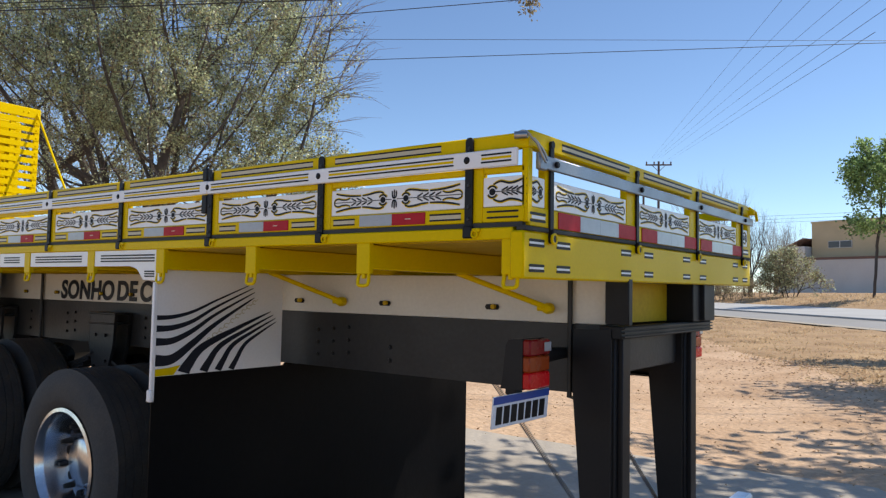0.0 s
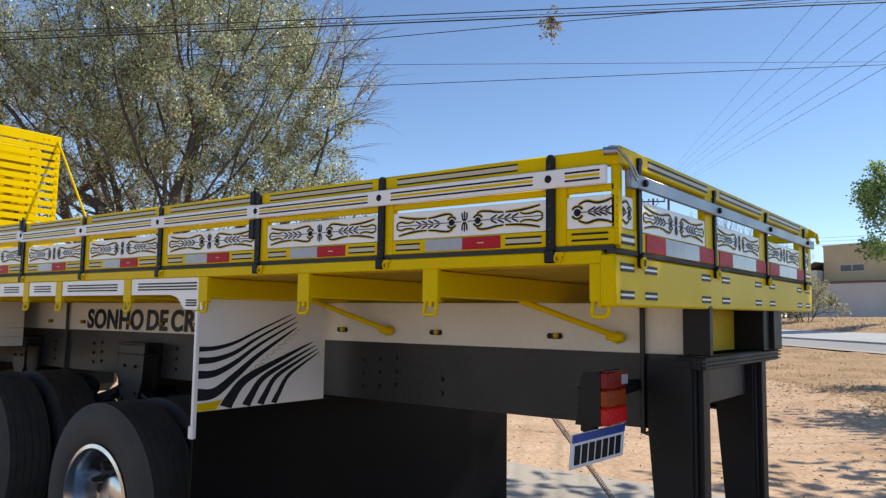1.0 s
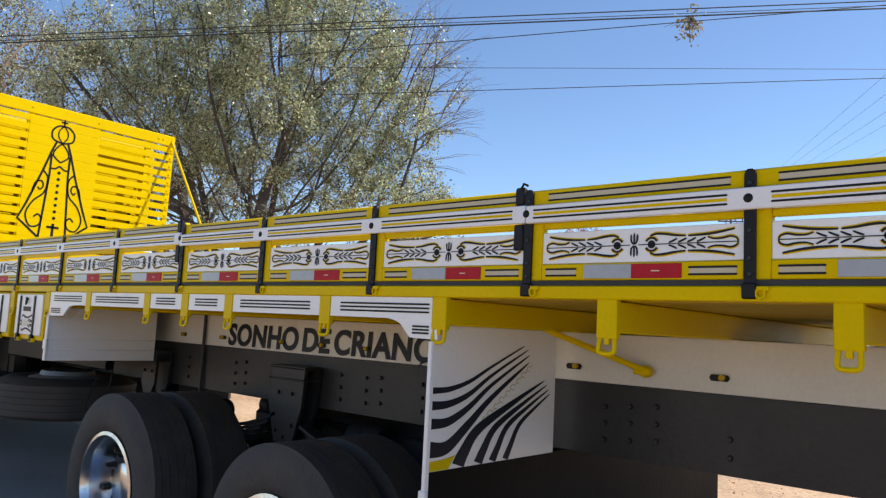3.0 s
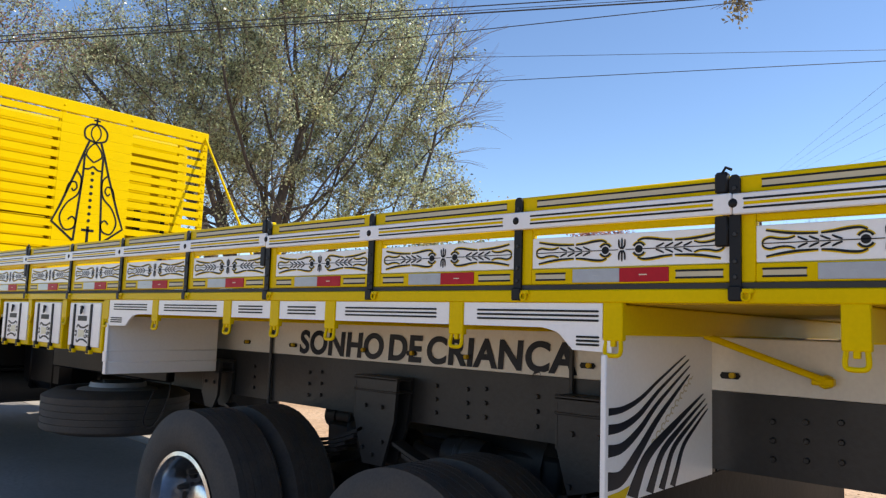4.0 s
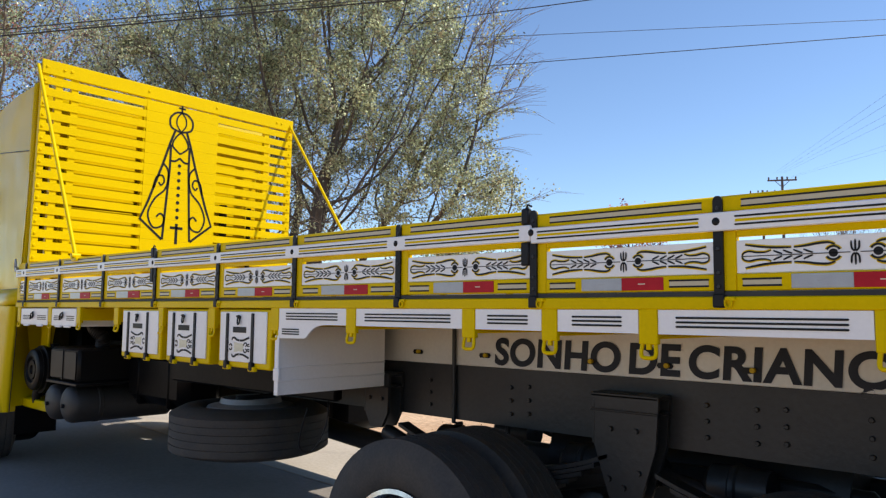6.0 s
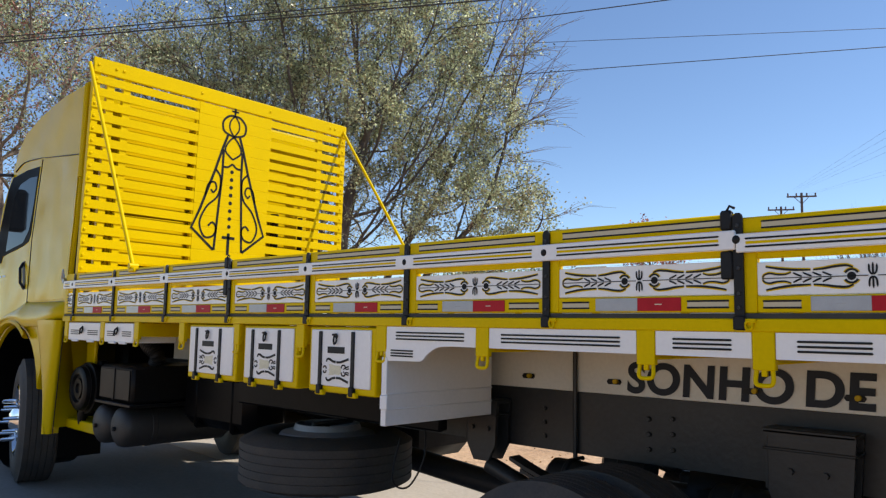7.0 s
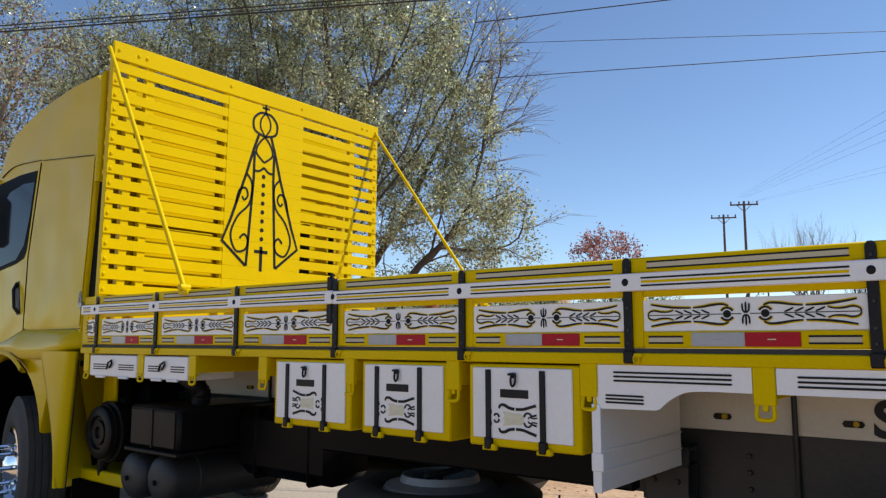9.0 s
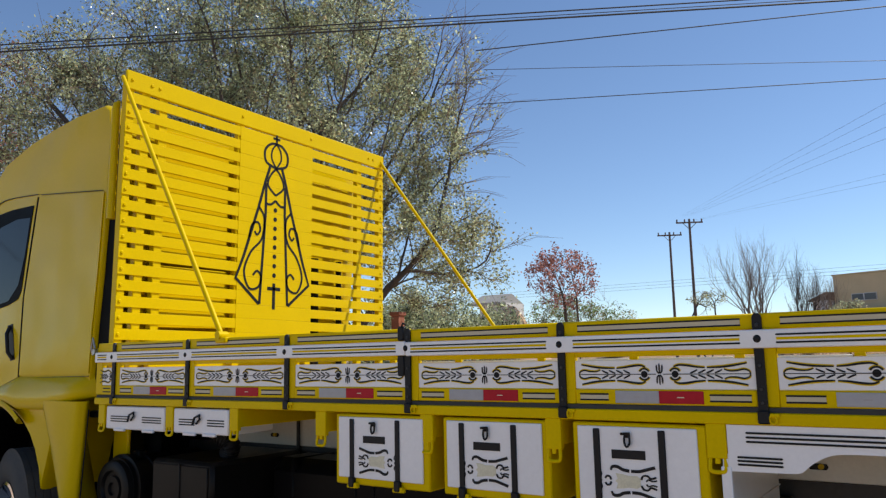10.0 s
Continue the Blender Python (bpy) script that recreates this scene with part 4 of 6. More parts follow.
# spare wheel lying under the bed
sp = [(0.29, 0.60), (0.33, 0.63), (0.42, 0.63), (0.48, 0.60)] + [v for k in range(5) for v in ((0.505, 0.585 - 0.045 * k), (0.505, 0.547 - 0.045 * k), (0.499, 0.546 - 0.045 * k), (0.499, 0.541 - 0.045 * k))] + [(0.48, 0.35), (0.42, 0.33), (0.33, 0.33), (0.29, 0.36)]
spare = part("spare_wheel", Build().lathe(sp, 48, "z", (-6.34, 0.66, 0.045)), RUBBER, truck, "dusty spare tyre slung flat under the bed")
part("spare_rim", Build().lathe([(0.29, 0.60), (0.27, 0.625), (0.20, 0.64), (0.19, 0.672), (0.18, 0.672), (0.175, 0.5), (0.12, 0.48), (0.0, 0.48)], 40, "z", (-6.34, 0.66, 0.045)), GREY_RIM, spare, "dull metal spare rim")
part("spare_carrier", Build().box(-6.36, -6.32, 0.55, 0.95, 0.70, 0.73, 0.01).box(-6.355, -6.325, 0.645, 0.675, 0.5, 0.72, 0.01), CHASSIS, truck)

part("air_line", Build().tube(smooth_line([(-5.5, 0.62, 0.86), (-5.42, 0.55, 0.66), (-5.48, 0.5, 0.5), (-5.58, 0.48, 0.52), (-5.6, 0.55, 0.72)], 6), 0.005, 7), BLACK, truck, "black air line hanging in a loop")
# long tubes and tanks below the chassis
part("drive_shaft", Build().tube([(-8.3, 1.3, 0.62), (-4.5, 1.3, 0.30)], 0.07, 14), CHASSIS, truck, "black drive shaft")
part("torsion_rod", Build().tube([(-5.25, 0.85, 0.60), (-4.35, 0.95, 0.25)], 0.045, 10), CHASSIS, truck)
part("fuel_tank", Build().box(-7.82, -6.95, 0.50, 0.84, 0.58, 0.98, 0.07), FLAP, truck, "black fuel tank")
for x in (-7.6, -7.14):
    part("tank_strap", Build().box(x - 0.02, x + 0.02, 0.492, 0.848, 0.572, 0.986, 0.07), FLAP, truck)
# Unseen block added to hide and shade the sunlit ground beyond.
part("far_side_block", Build().box(-9.25, -6.75, W - 0.84, W - 0.12, 0.30, 0.98, 0.09), FLAP, truck, "black block added on the far side to hide and shade the ground")
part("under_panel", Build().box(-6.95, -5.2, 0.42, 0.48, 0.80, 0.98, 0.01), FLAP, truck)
bb_ = part("battery_box", Build().box(-8.40, -7.86, 0.16, 0.83, 0.731, 0.985, 0.02), GLOSS_BLACK, truck, "black battery box")
part("tray", Build().box(-8.42, -7.84, 0.14, 0.83, 0.705, 0.73, 0.006), GLOSS_BLACK, bb_)
part("cover_plate", Build().box(-8.37, -7.89, 0.152, 0.1605, 0.75, 0.96, 0.004), GLOSS_BLACK, bb_)
part("bracket_rib", Build().box(-8.14, -8.12, 0.146, 0.153, 0.74, 0.97, 0.003), GLOSS_BLACK, bb_)
part("canister", Build().lathe([(0, 0.17), (0.035, 0.17), (0.04, 0.155), (0.075, 0.155), (0.08, 0.17), (0.10, 0.17), (0.11, 0.15), (0.15, 0.15), (0.165, 0.16), (0.17, 0.19), (0.178, 0.19), (0.178, 0.215), (0.198, 0.22), (0.198, 0.25), (0.18, 0.255), (0.18, 0.34), (0.187, 0.345), (0.187, 0.37), (0.18, 0.375), (0.18, 0.75), (0, 0.75)], 32, "y", (-8.78, 0, 0.78)).tube([(-8.82, 0.24, 0.62), (-8.83, 0.22, 0.56), (-8.83, 0.22, 0.5)], [0.05, 0.035, 0.025], 10).box(-8.80, -8.74, 0.3, 0.36, 0.94, 0.99, 0.008), GLOSS_BLACK, truck, "black round air cleaner")
for x, zt in ((-8.38, 0.551), (-8.07, 0.556)):
    at_ = part("air_tank", Build().lathe([(0, 0.15), (0.06, 0.153), (0.105, 0.165), (0.132, 0.185), (0.143, 0.215), (0.143, 0.36), (0.147, 0.365), (0.147, 0.395), (0.143, 0.40), (0.143, 0.96), (0.10, 1.0), (0.0, 1.01)], 28, "y", (x, 0, zt)), GREY_DUST, truck, "dusty black air tank")
    part("drain_valve", Build().lathe([(0, 0.13), (0.012, 0.13), (0.016, 0.14), (0.016, 0.155)], 8, "y", (x, 0, zt - 0.01)), BLACK, at_)
hose = [(-8.02, 0.4, 1.0), (-7.98, 0.38, 1.06), (-8.06, 0.36, 1.12), (-8.2, 0.4, 1.16)]
part("hose", Build().tube(smooth_line(hose, 12), [0.05 + 0.006 * (i % 2) for i in range(37)], 12), BLACK, truck, "ribbed black hose")


# tool boxes
emb_k = Build()
sk_ = lambda pts, w: emb_k.ribbon(smooth_line(pts, 5), w, side, 0.0012, 0.0025)
for sz in (-1, 1):
    sk_([(-0.066, sz * 0.036), (-0.060, sz * 0.048), (-0.044, sz * 0.049), (-0.026, sz * 0.040), (-0.004, sz * 0.036)], [0.006 + 0.005 * min(1.0, i / 8) for i in range(21)])
    sk_([(0.002, sz * 0.036), (0.028, sz * 0.037), (0.052, sz * 0.044), (0.080, sz * 0.053)], 0.0105)
    sk_([(0.034, sz * 0.010), (0.040, sz * 0.022), (0.054, sz * 0.024), (0.064, sz * 0.015), (0.082, sz * 0.020)], 0.0065)
    sk_([(0.050, sz * 0.004), (0.056, sz * 0.011), (0.070, sz * 0.007), (0.084, sz * 0.010)], 0.0048)
    sk_([(-0.066, sz * 0.003), (-0.070, sz * 0.013), (-0.080, sz * 0.015), (-0.086, sz * 0.007)], 0.0065)
    emb_k.ribbon([(-0.108, sz * 0.012), (-0.111, sz * 0.022), (-0.108, sz * 0.030)], 0.0038, side, 0.0012, 0.0025)
    emb_k.ribbon([(-0.100, sz * 0.012), (-0.097, sz * 0.022), (-0.100, sz * 0.030)], 0.0038, side, 0.0012, 0.0025)
emb_k.disc(-0.103, 0, 0.006, side, 0.0012, 0.0025, 8)
EMB = emb_k.mesh("box_scroll", BLACK)
EMB_F = Build().prism([(-0.05, -0.026), (-0.026, -0.024), (-0.01, -0.020), (0.02, -0.021), (0.034, -0.012), (0.03, 0.0), (0.034, 0.012), (0.02, 0.021), (-0.01, 0.020), (-0.026, 0.024), (-0.05, 0.026), (-0.044, 0.008), (-0.052, 0.0), (-0.044, -0.008)], side, 0.0003, 0.0012).mesh("box_scroll_fill", PALE_FILL)
for x0, x1, flip in ((-5.665, -5.19, 1), (-6.235, -5.757, 1), (-6.815, -6.302, -1)):
    z0, z1 = 0.985, 1.285
    b = Build().box(x0, x1, 0.0, 0.45, z0, z1, 0.006)
    bx = part("tool_box", b, YELLOW, truck, "yellow tool box with a white door")
    part("door", Build().box(x0 + 0.022, x1 - 0.03, -0.008, 0.001, z0 + 0.03, z1 - 0.012, 0.003), WHITE, bx, "white painted door with a black scroll")
    w = x1 - x0
    for u in (0.17, 0.66):
        xa = x0 + u * w
        part("box_strap", Build().box(xa + 0.002, xa + 0.027, -0.014, -0.007, z0 + 0.0, z1 - 0.02, 0.003).box(xa, xa + 0.03, -0.022, 0.002, z0 - 0.008, z0 + 0.035, 0.004), BLACK, bx)
        part("box_hinge", Build().box(xa - 0.01, xa + 0.05, -0.018, 0.002, z0 - 0.012, z0 + 0.002, 0.003).lathe([(0, -0.02), (0.008, -0.02), (0.008, 0)], 8, "y", (xa + 0.04, 0, z0 + 0.004)), YELLOW, bx)
    xm = x0 + 0.44 * w
    part("name_bar", Build().box(xm - 0.06, xm + 0.06, -0.0105, -0.007, 1.165, 1.195), BLACK, bx)
    part("latch", Build().tube([(xm - 0.022, -0.014, 1.249), (xm + 0.012, -0.02, 1.252)], 0.0048, 6).tube(smooth_line([(xm - 0.006, -0.016, 1.25), (xm - 0.009, -0.018, 1.225), (xm - 0.001, -0.02, 1.207), (xm + 0.010, -0.018, 1.22), (xm + 0.008, -0.016, 1.25)], 3), 0.0042, 6).box(xm - 0.010, xm + 0.010, -0.012, -0.007, 1.236, 1.25, 0.002), BLACK, bx)
    m = Matrix.Translation((xm + 0.005, -0.008, 1.09)) @ Matrix.Diagonal((1.08 * flip, 1, 0.98, 1))
    part("box_scroll", EMB, BLACK, bx, at=m)
    part("box_scroll_fill", EMB_F, BEIGE_FILL, bx, at=m)
for x0, x1 in ((-8.61, -8.06), (-7.98, -7.54)):
    p = part("front_locker", Build().box(x0, x1, -0.004, 0.3, 1.157, 1.285, 0.006), WHITE, truck, "small white locker with black lines")
    lines(p, x0 + 0.05, x0 + 0.4 * (x1 - x0), 1.195, 1.235, 3, side, 0.0045, 0.0065, 0.006)
    lines(p, x1 - 0.36 * (x1 - x0), x1 - 0.03, 1.195, 1.235, 3, side, 0.0045, 0.0065, 0.006)
    xm = (x0 + x1) / 2 - 0.02
    part("locker_latch", Build().tube([(xm - 0.03, -0.012, 1.205), (xm - 0.01, -0.016, 1.24), (xm + 0.03, -0.016, 1.255), (xm + 0.03, -0.014, 1.235), (xm, -0.012, 1.21)], 0.006, 6), BLACK, p)
    for x in (x0 + 0.14, x1 - 0.14):
        part("locker_hinge", Build().box(x - 0.05, x + 0.05, -0.014, 0.002, 1.147, 1.162, 0.003), WHITE, p)

# rear legs, end box, lights, plate, bumper
for y0, y1 in ((0.80, 0.96), (W - 0.96, W - 0.80)):
    b = Build()
    o = [(-0.235, 0.74), (-0.235, 0.985), (-0.07, 0.985), (-0.07, -0.1), (-0.165, -0.1)]
    b.prism(o, lambda a, c, t: (a, t, c), y0 - 0.008, y0 + 0.008)
    lg = part("bumper_leg", b, BLACK, truck, "black steel rear bumper leg")
    part("leg_post", Build().box(-0.13, -0.06, y0 + 0.01, y1, -0.1, 1.0, 0.004), BLACK, lg)
    part("leg_rib", Build().box(-0.062, -0.04, y0 + 0.04, y1 - 0.04, -0.1, 0.995, 0.004), BLACK, lg)
part("end_plate", Build().box(-0.10, 0.0, 0.80, 0.84, 1.005, 1.19, 0.004).box(-0.10, 0.0, W - 0.84, W - 0.80, 1.005, 1.19, 0.004)
     .box(-0.08, -0.03, 0.80, 1.96, 0.95, 1.0, 0.004).box(-0.06, -0.018, 0.805, 1.955, 0.956, 0.963).box(-0.06, -0.018, 0.805, 1.955, 0.972, 0.979).box(-0.06, -0.018, 0.805, 1.955, 0.988, 0.995)
     .box(-0.16, -0.02, 1.65, 2.0, 1.0, 1.185, 0.004), BLACK, truck, "black channel end of the subframe")
part("rear_cross_plate", Build().box(-0.16, -0.10, 0.85, W - 0.85, 0.80, 0.97, 0.006), CHASSIS, truck)
# The darker yellow here stands in for the shade inside the recess.
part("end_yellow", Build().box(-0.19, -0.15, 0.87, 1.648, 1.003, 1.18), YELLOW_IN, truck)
part("bumper_bar", Build().box(-0.04, 0.05, 0.12, W - 0.12, -0.10, 0.03, 0.012), BUMPER, truck, "aluminium rear underrun bar")
for y0, y1, sgn in ((0.50, 0.62, 1), (2.39, 2.51, -1)):
    lt = part("tail_light", Build().prism([(-0.265, 0.765), (-0.265, 0.955), (-0.325, 0.95), (-0.338, 0.93), (-0.352, 0.80), (-0.36, 0.765)], lambda a, c, t: (a, t, c), y0 - 0.062, y1 - 0.016), BLACK, truck, "tail light with red and orange lenses")
    part("red_lens", Build().box(-0.29, -0.235, y0 - 0.058, y1 - 0.02, 0.768, 0.828, 0.006), RED_LIT, lt, "lit red lens")
    part("orange_lens", Build().box(-0.29, -0.237, y0 - 0.058, y1 - 0.02, 0.829, 0.89, 0.006), ORANGE_LENS, lt, "orange lens")
    part("red_lens", Build().box(-0.29, -0.235, y0 - 0.058, y1 - 0.02, 0.891, 0.952, 0.006), RED_LENS, lt, "red lens")
    part("clear_lens", Build().box(-0.236, -0.232, (y0 + y1) / 2 - 0.01, y1 - 0.018, 0.905, 0.94, 0.003), WHITE_REF, lt)
    ya, yb = (y1, 0.86) if sgn > 0 else (W - 0.86, y0)
    part("light_arm", Build().tube([(-0.3, ya, 0.88), (-0.3, yb, 0.88)], [0.035, 0.022] if sgn > 0 else [0.022, 0.035], 10), BLACK, truck)
plate = part("number_plate", Build().box(-0.003, 0.003, -0.18, 0.18, -0.0585, 0.0585, 0.002), PLATE_W, truck, "white number plate with a blue band",
             at=Matrix.Translation((-0.289, 0.473, 0.696)) @ Matrix.Rotation(radians(-4.9), 4, "Z") @ Matrix.Rotation(radians(5.5), 4, "Y") @ Matrix.Rotation(radians(0.9), 4, "X"))
part("plate_band", Build().box(0.002, 0.005, -0.178, 0.178, 0.03, 0.057), PLATE_B, plate)
for k in range(7):
    part("plate_bar", Build().box(0.002, 0.0052, -0.158 + k * 0.046, -0.124 + k * 0.046, -0.045, 0.02), BLACK, plate)
part("plate_holder", Build().prism([(-0.335, 0.86), (-0.30, 0.765), (-0.297, 0.725), (-0.345, 0.745)], lambda a, c, t: (a, t, c), 0.45, 0.499), BLACK, truck)
for p0, p1 in (((-0.83, 1.1, 0.72), (-0.33, 1.1, 0.16)), ((-0.62, 1.7, 0.68), (-0.19, 1.7, 0.08))):
    p0, p1 = Vector(p0), Vector(p1)
    d = (p1 - p0)
    u = d.orthogonal().normalized()
    v = d.normalized().cross(u)
    n = 84 * 6
    pts = [p0 + d * (i / n) + 0.012 * (math.cos(i * 2 * math.pi / 6) * u + math.sin(i * 2 * math.pi / 6) * v) for i in range(n)]
    part("coil_spring", Build().tube(pts, 0.0022, 4), STEEL, truck, "long thin coil spring")

# headboard: posts, slats, solid middle, line emblem, stays
HX, HT = -8.65, 3.335
hb = part("headboard", Build().box(HX - 0.06, HX - 0.0075, 0.03, 0.085, 1.33, HT - 0.05, 0.004), YELLOW, truck, "tall yellow slatted headboard with a line emblem")
for y in (0.17, 0.30, 0.95, 1.65, 2.25, W - 0.06):
    part("headboard_post", Build().box(HX - 0.055, HX - 0.0075, y - 0.03, y + 0.03, 1.33, HT - 0.03, 0.004), YELLOW, hb)
hbolt = Build().lathe([(0, 0.008), (0.008, 0.008), (0.013, 0.0)], 10, "x").mesh("slat_bolt", YELLOW)
part("top_slat", Build().box(HX - 0.022, HX + 0.004, 0.02, W - 0.03, HT - 0.125, HT, 0.006), YELLOW, hb, "wide top board")
for y in (0.06, 0.20, 0.26, 0.95, 1.65, 2.36, 2.42, 2.53):
    part("slat_bolt", hbolt, YELLOW, hb, at=Matrix.Translation((HX + 0.004, y, HT - 0.06)))
for k in range(16):
    z1 = HT - 0.14 - k * 0.0995
    part("slat", Build().box(HX - 0.007, HX, 0.025, 0.945, z1 - 0.068, z1, 0.002), YELLOW, hb)
    part("slat", Build().box(HX - 0.007, HX, 1.665, W - 0.035, z1 - 0.068, z1, 0.002), YELLOW, hb)
    part("middle_board", Build().box(HX - 0.022, HX + 0.002, 0.935, 1.67, z1 - 0.0948, z1 + 0.0042, 0.0012), YELLOW, hb)
    for y in (0.05, 2.53):
        part("slat_bolt", hbolt, YELLOW, hb, at=Matrix.Translation((HX, y, z1 - 0.034)))
# the emblem: crown, cross, robe outline and scrolls, as plain strokes
e = Build()
YC = 1.282


def est(pts, w, mirror=True, smooth=5):
    for s in (-1, 1) if mirror else (1,):
        q = [(YC + s * a, c) for a, c in (smooth_line(pts, smooth) if smooth else pts)]
        e.ribbon(q, w * 0.9, rear, HX + 0.0025, HX + 0.0045)


est([(0, 3.215), (0, 3.133)], 0.02, False, 0)
est([(-0.034, 3.184), (0.034, 3.184)], 0.018, False, 0)
est([(0.0, 3.143), (0.055, 3.135), (0.105, 3.09), (0.117, 3.04), (0.095, 2.982), (0.0, 2.951)], 0.021)
est([(0.0, 3.143), (0.042, 3.09), (0.046, 3.02), (0.0, 2.953)], 0.015)
est([(0.0, 2.948), (0.04, 2.91), (0.075, 2.85), (0.072, 2.80), (0.0, 2.742)], 0.018)
est([(0.06, 2.958), (0.103, 2.835), (0.165, 2.625), (0.29, 2.256), (0.358, 2.087), (0.142, 1.915)], 0.025, True, 0)
est([(0.095, 2.82), (0.095, 2.6), (0.137, 1.915)], 0.024, True, 0)
est([(0.09, 2.665), (0.045, 2.668), (0.0, 2.702)], 0.02)
est([(0.16, 2.63), (0.107, 2.553), (0.127, 2.396), (0.228, 2.286), (0.285, 2.143), (0.236, 2.024), (0.152, 2.037), (0.126, 2.11), (0.163, 2.155), (0.203, 2.12)], 0.019)
est([(0.25, 2.38), (0.221, 2.488), (0.165, 2.512), (0.143, 2.46), (0.173, 2.42), (0.195, 2.445)], 0.018)
for k in range(8):
    e.disc(YC, 2.134 + 0.0707 * k, 0.0175, rear, HX + 0.0025, HX + 0.0045, 10)
est([(0, 2.075), (0, 1.882)], 0.03, False, 0)
est([(-0.063, 2.034), (0.063, 2.034)], 0.028, False, 0)
hb.matrix_basis = Matrix(((1, 0, 0, 0), (0, 1, 0, 0), (0, -0.026, 1, 0.034), (0, 0, 0, 1)))  # hangs slightly on the far side
part("emblem", e, BLACK, hb, "black line emblem of a crowned robe with scrolls")
for y, x1 in ((0.0, -7.607), (W, -7.45)):
    part("stay", Build().tube([(HX + 0.01, y + (0.03 if y < 1 else -0.03), HT - (0.03 if y < 1 else 0.075)), (x1, y, 1.655)], 0.014, 10).box(x1 - 0.03, x1 + 0.05, y - 0.02, y + 0.02, 1.62, 1.65, 0.005).lathe([(0, -0.03), (0.02, -0.03), (0.02, 0.03), (0, 0.03)], 10, "y", (x1, y, 1.66)), YELLOW, truck, "yellow diagonal stay rod")

# ---- cab ----
AX = -10.12  # middle of the wheel arch
arch = [(AX + 0.62 * math.cos(t), 0.62 + 0.63 * math.sin(t)) for t in np.linspace(math.pi * 0.98, 0.16, 15)]
outline = [(-8.985, 1.40), (-8.965, 1.75), (-8.925, 2.07), (-8.885, 2.6), (-8.87, 3.05), (-8.89, 3.17), (-8.95, 3.215), (-9.31, 3.205), (-9.6, 3.17), (-9.89, 3.12), (-10.24, 3.02), (-10.40, 2.90), (-10.50, 2.74), (-10.75, 2.37), (-10.9, 1.8), (-11.0, 1.28), (-11.02, 0.95), (-11.0, 0.4), (-10.76, 0.4)] + arch + [(-9.42, 1.0), (-9.3, 1.36)]
cx_, cz_ = -10.0, 2.0


def lofted(layers):
    """Outlines at several y, each pulled in a little, joined into one hull."""
    b, n = Build(), len(outline)
    vs = []
    for y, k in layers:
        vs += [(cx_ + (a - cx_) * k, y, cz_ + (c - cz_) * k) for a, c in outline]
    fs = [tuple(range(n)), tuple(range(len(vs) - 1, len(vs) - n - 1, -1))]
    for l in range(len(layers) - 1):
        fs += [(l * n + i, l * n + (i + 1) % n, (l + 1) * n + (i + 1) % n, (l + 1) * n + i) for i in range(n)]
    return b.add(vs, fs)


cab = part("cab", lofted([(0.11, 0.988), (0.118, 0.994), (0.14, 0.998), (0.2, 1.0), (W - 0.2, 1.0), (W - 0.14, 0.998), (W - 0.118, 0.994), (W - 0.11, 0.988)]), CABY, truck, "yellow sleeper cab with a high roof")
CY = 0.108
cs = lambda a, c, t: (a, CY - t, c)
part("cab_side_panel", Build().prism([(-9.0, 1.47), (-8.985, 1.76), (-8.95, 2.1), (-8.915, 2.62), (-9.72, 2.70), (-9.85, 2.0), (-9.86, 1.46)], cs, 0.0, 0.006), CABY, cab)
door_o = [(-9.875, 1.45), (-9.87, 2.0), (-9.745, 2.70), (-10.1, 2.68), (-10.38, 2.62), (-10.64, 2.26), (-10.76, 1.8), (-10.88, 1.3), (-10.6, 1.27), (-10.3, 1.33), (-10.06, 1.40)]
cd = part("cab_door", Build().prism(door_o, cs, 0.0, 0.008), CABY, cab, "yellow cab door with a tinted window")
win = [(-9.779, 2.645), (-9.82, 2.43), (-9.885, 2.05), (-9.925, 1.99), (-10.06, 1.955), (-10.59, 1.89), (-10.625, 1.828), (-10.85, 1.822), (-10.85, 1.91), (-10.745, 2.09), (-10.565, 2.53), (-10.46, 2.625), (-10.08, 2.65)]
part("window_surround", Build().prism(win, cs, 0.006, 0.012), SURROUND, cd, "black window surround")
glass = [(-9.815, 2.56), (-9.86, 2.31), (-9.93, 2.09), (-10.06, 1.985), (-10.51, 1.93), (-10.45, 2.21), (-10.37, 2.44), (-10.24, 2.535), (-10.0, 2.57)]
part("window_glass", Build().prism(glass, cs, 0.011, 0.0135), GLASSY, cd, "dark tinted side window")
part("handle_recess", Build().prism([(-9.925, 1.57), (-9.985, 1.56), (-10.05, 1.81), (-9.98, 1.82)], cs, 0.007, 0.011), BLACK, cd)
part("door_handle", Build().tube([(-9.955, CY - 0.012, 1.575), (-9.965, CY - 0.04, 1.62), (-9.995, CY - 0.04, 1.75), (-10.01, CY - 0.012, 1.80)], 0.013, 8), BLACK, cd, "black door handle")
b = Build()
b.ribbon([(-10.72, 1.70), (-10.60, 1.70)], 0.018, cs, 0.0085, 0.0105)
b.ribbon([(-10.56, 1.70), (-10.48, 1.70)], 0.018, cs, 0.0085, 0.0105)
part("badge_bar", b, STEEL, cd)
b = Build()
for pts in ([(-9.868, 1.45), (-9.86, 2.0), (-9.735, 2.70)], [(-8.93, 2.632), (-9.70, 2.712)], [(-9.74, 2.72), (-10.2, 2.74), (-10.44, 2.68)], [(-9.0, 1.452), (-9.5, 1.447), (-9.87, 1.438)], [(-9.87, 1.438), (-10.06, 1.39), (-10.3, 1.32), (-10.6, 1.255)]):
    b.ribbon(smooth_line(pts, 4), 0.003, cs, -0.002, 0.0082)
part("seam", b, BLACK, cab)
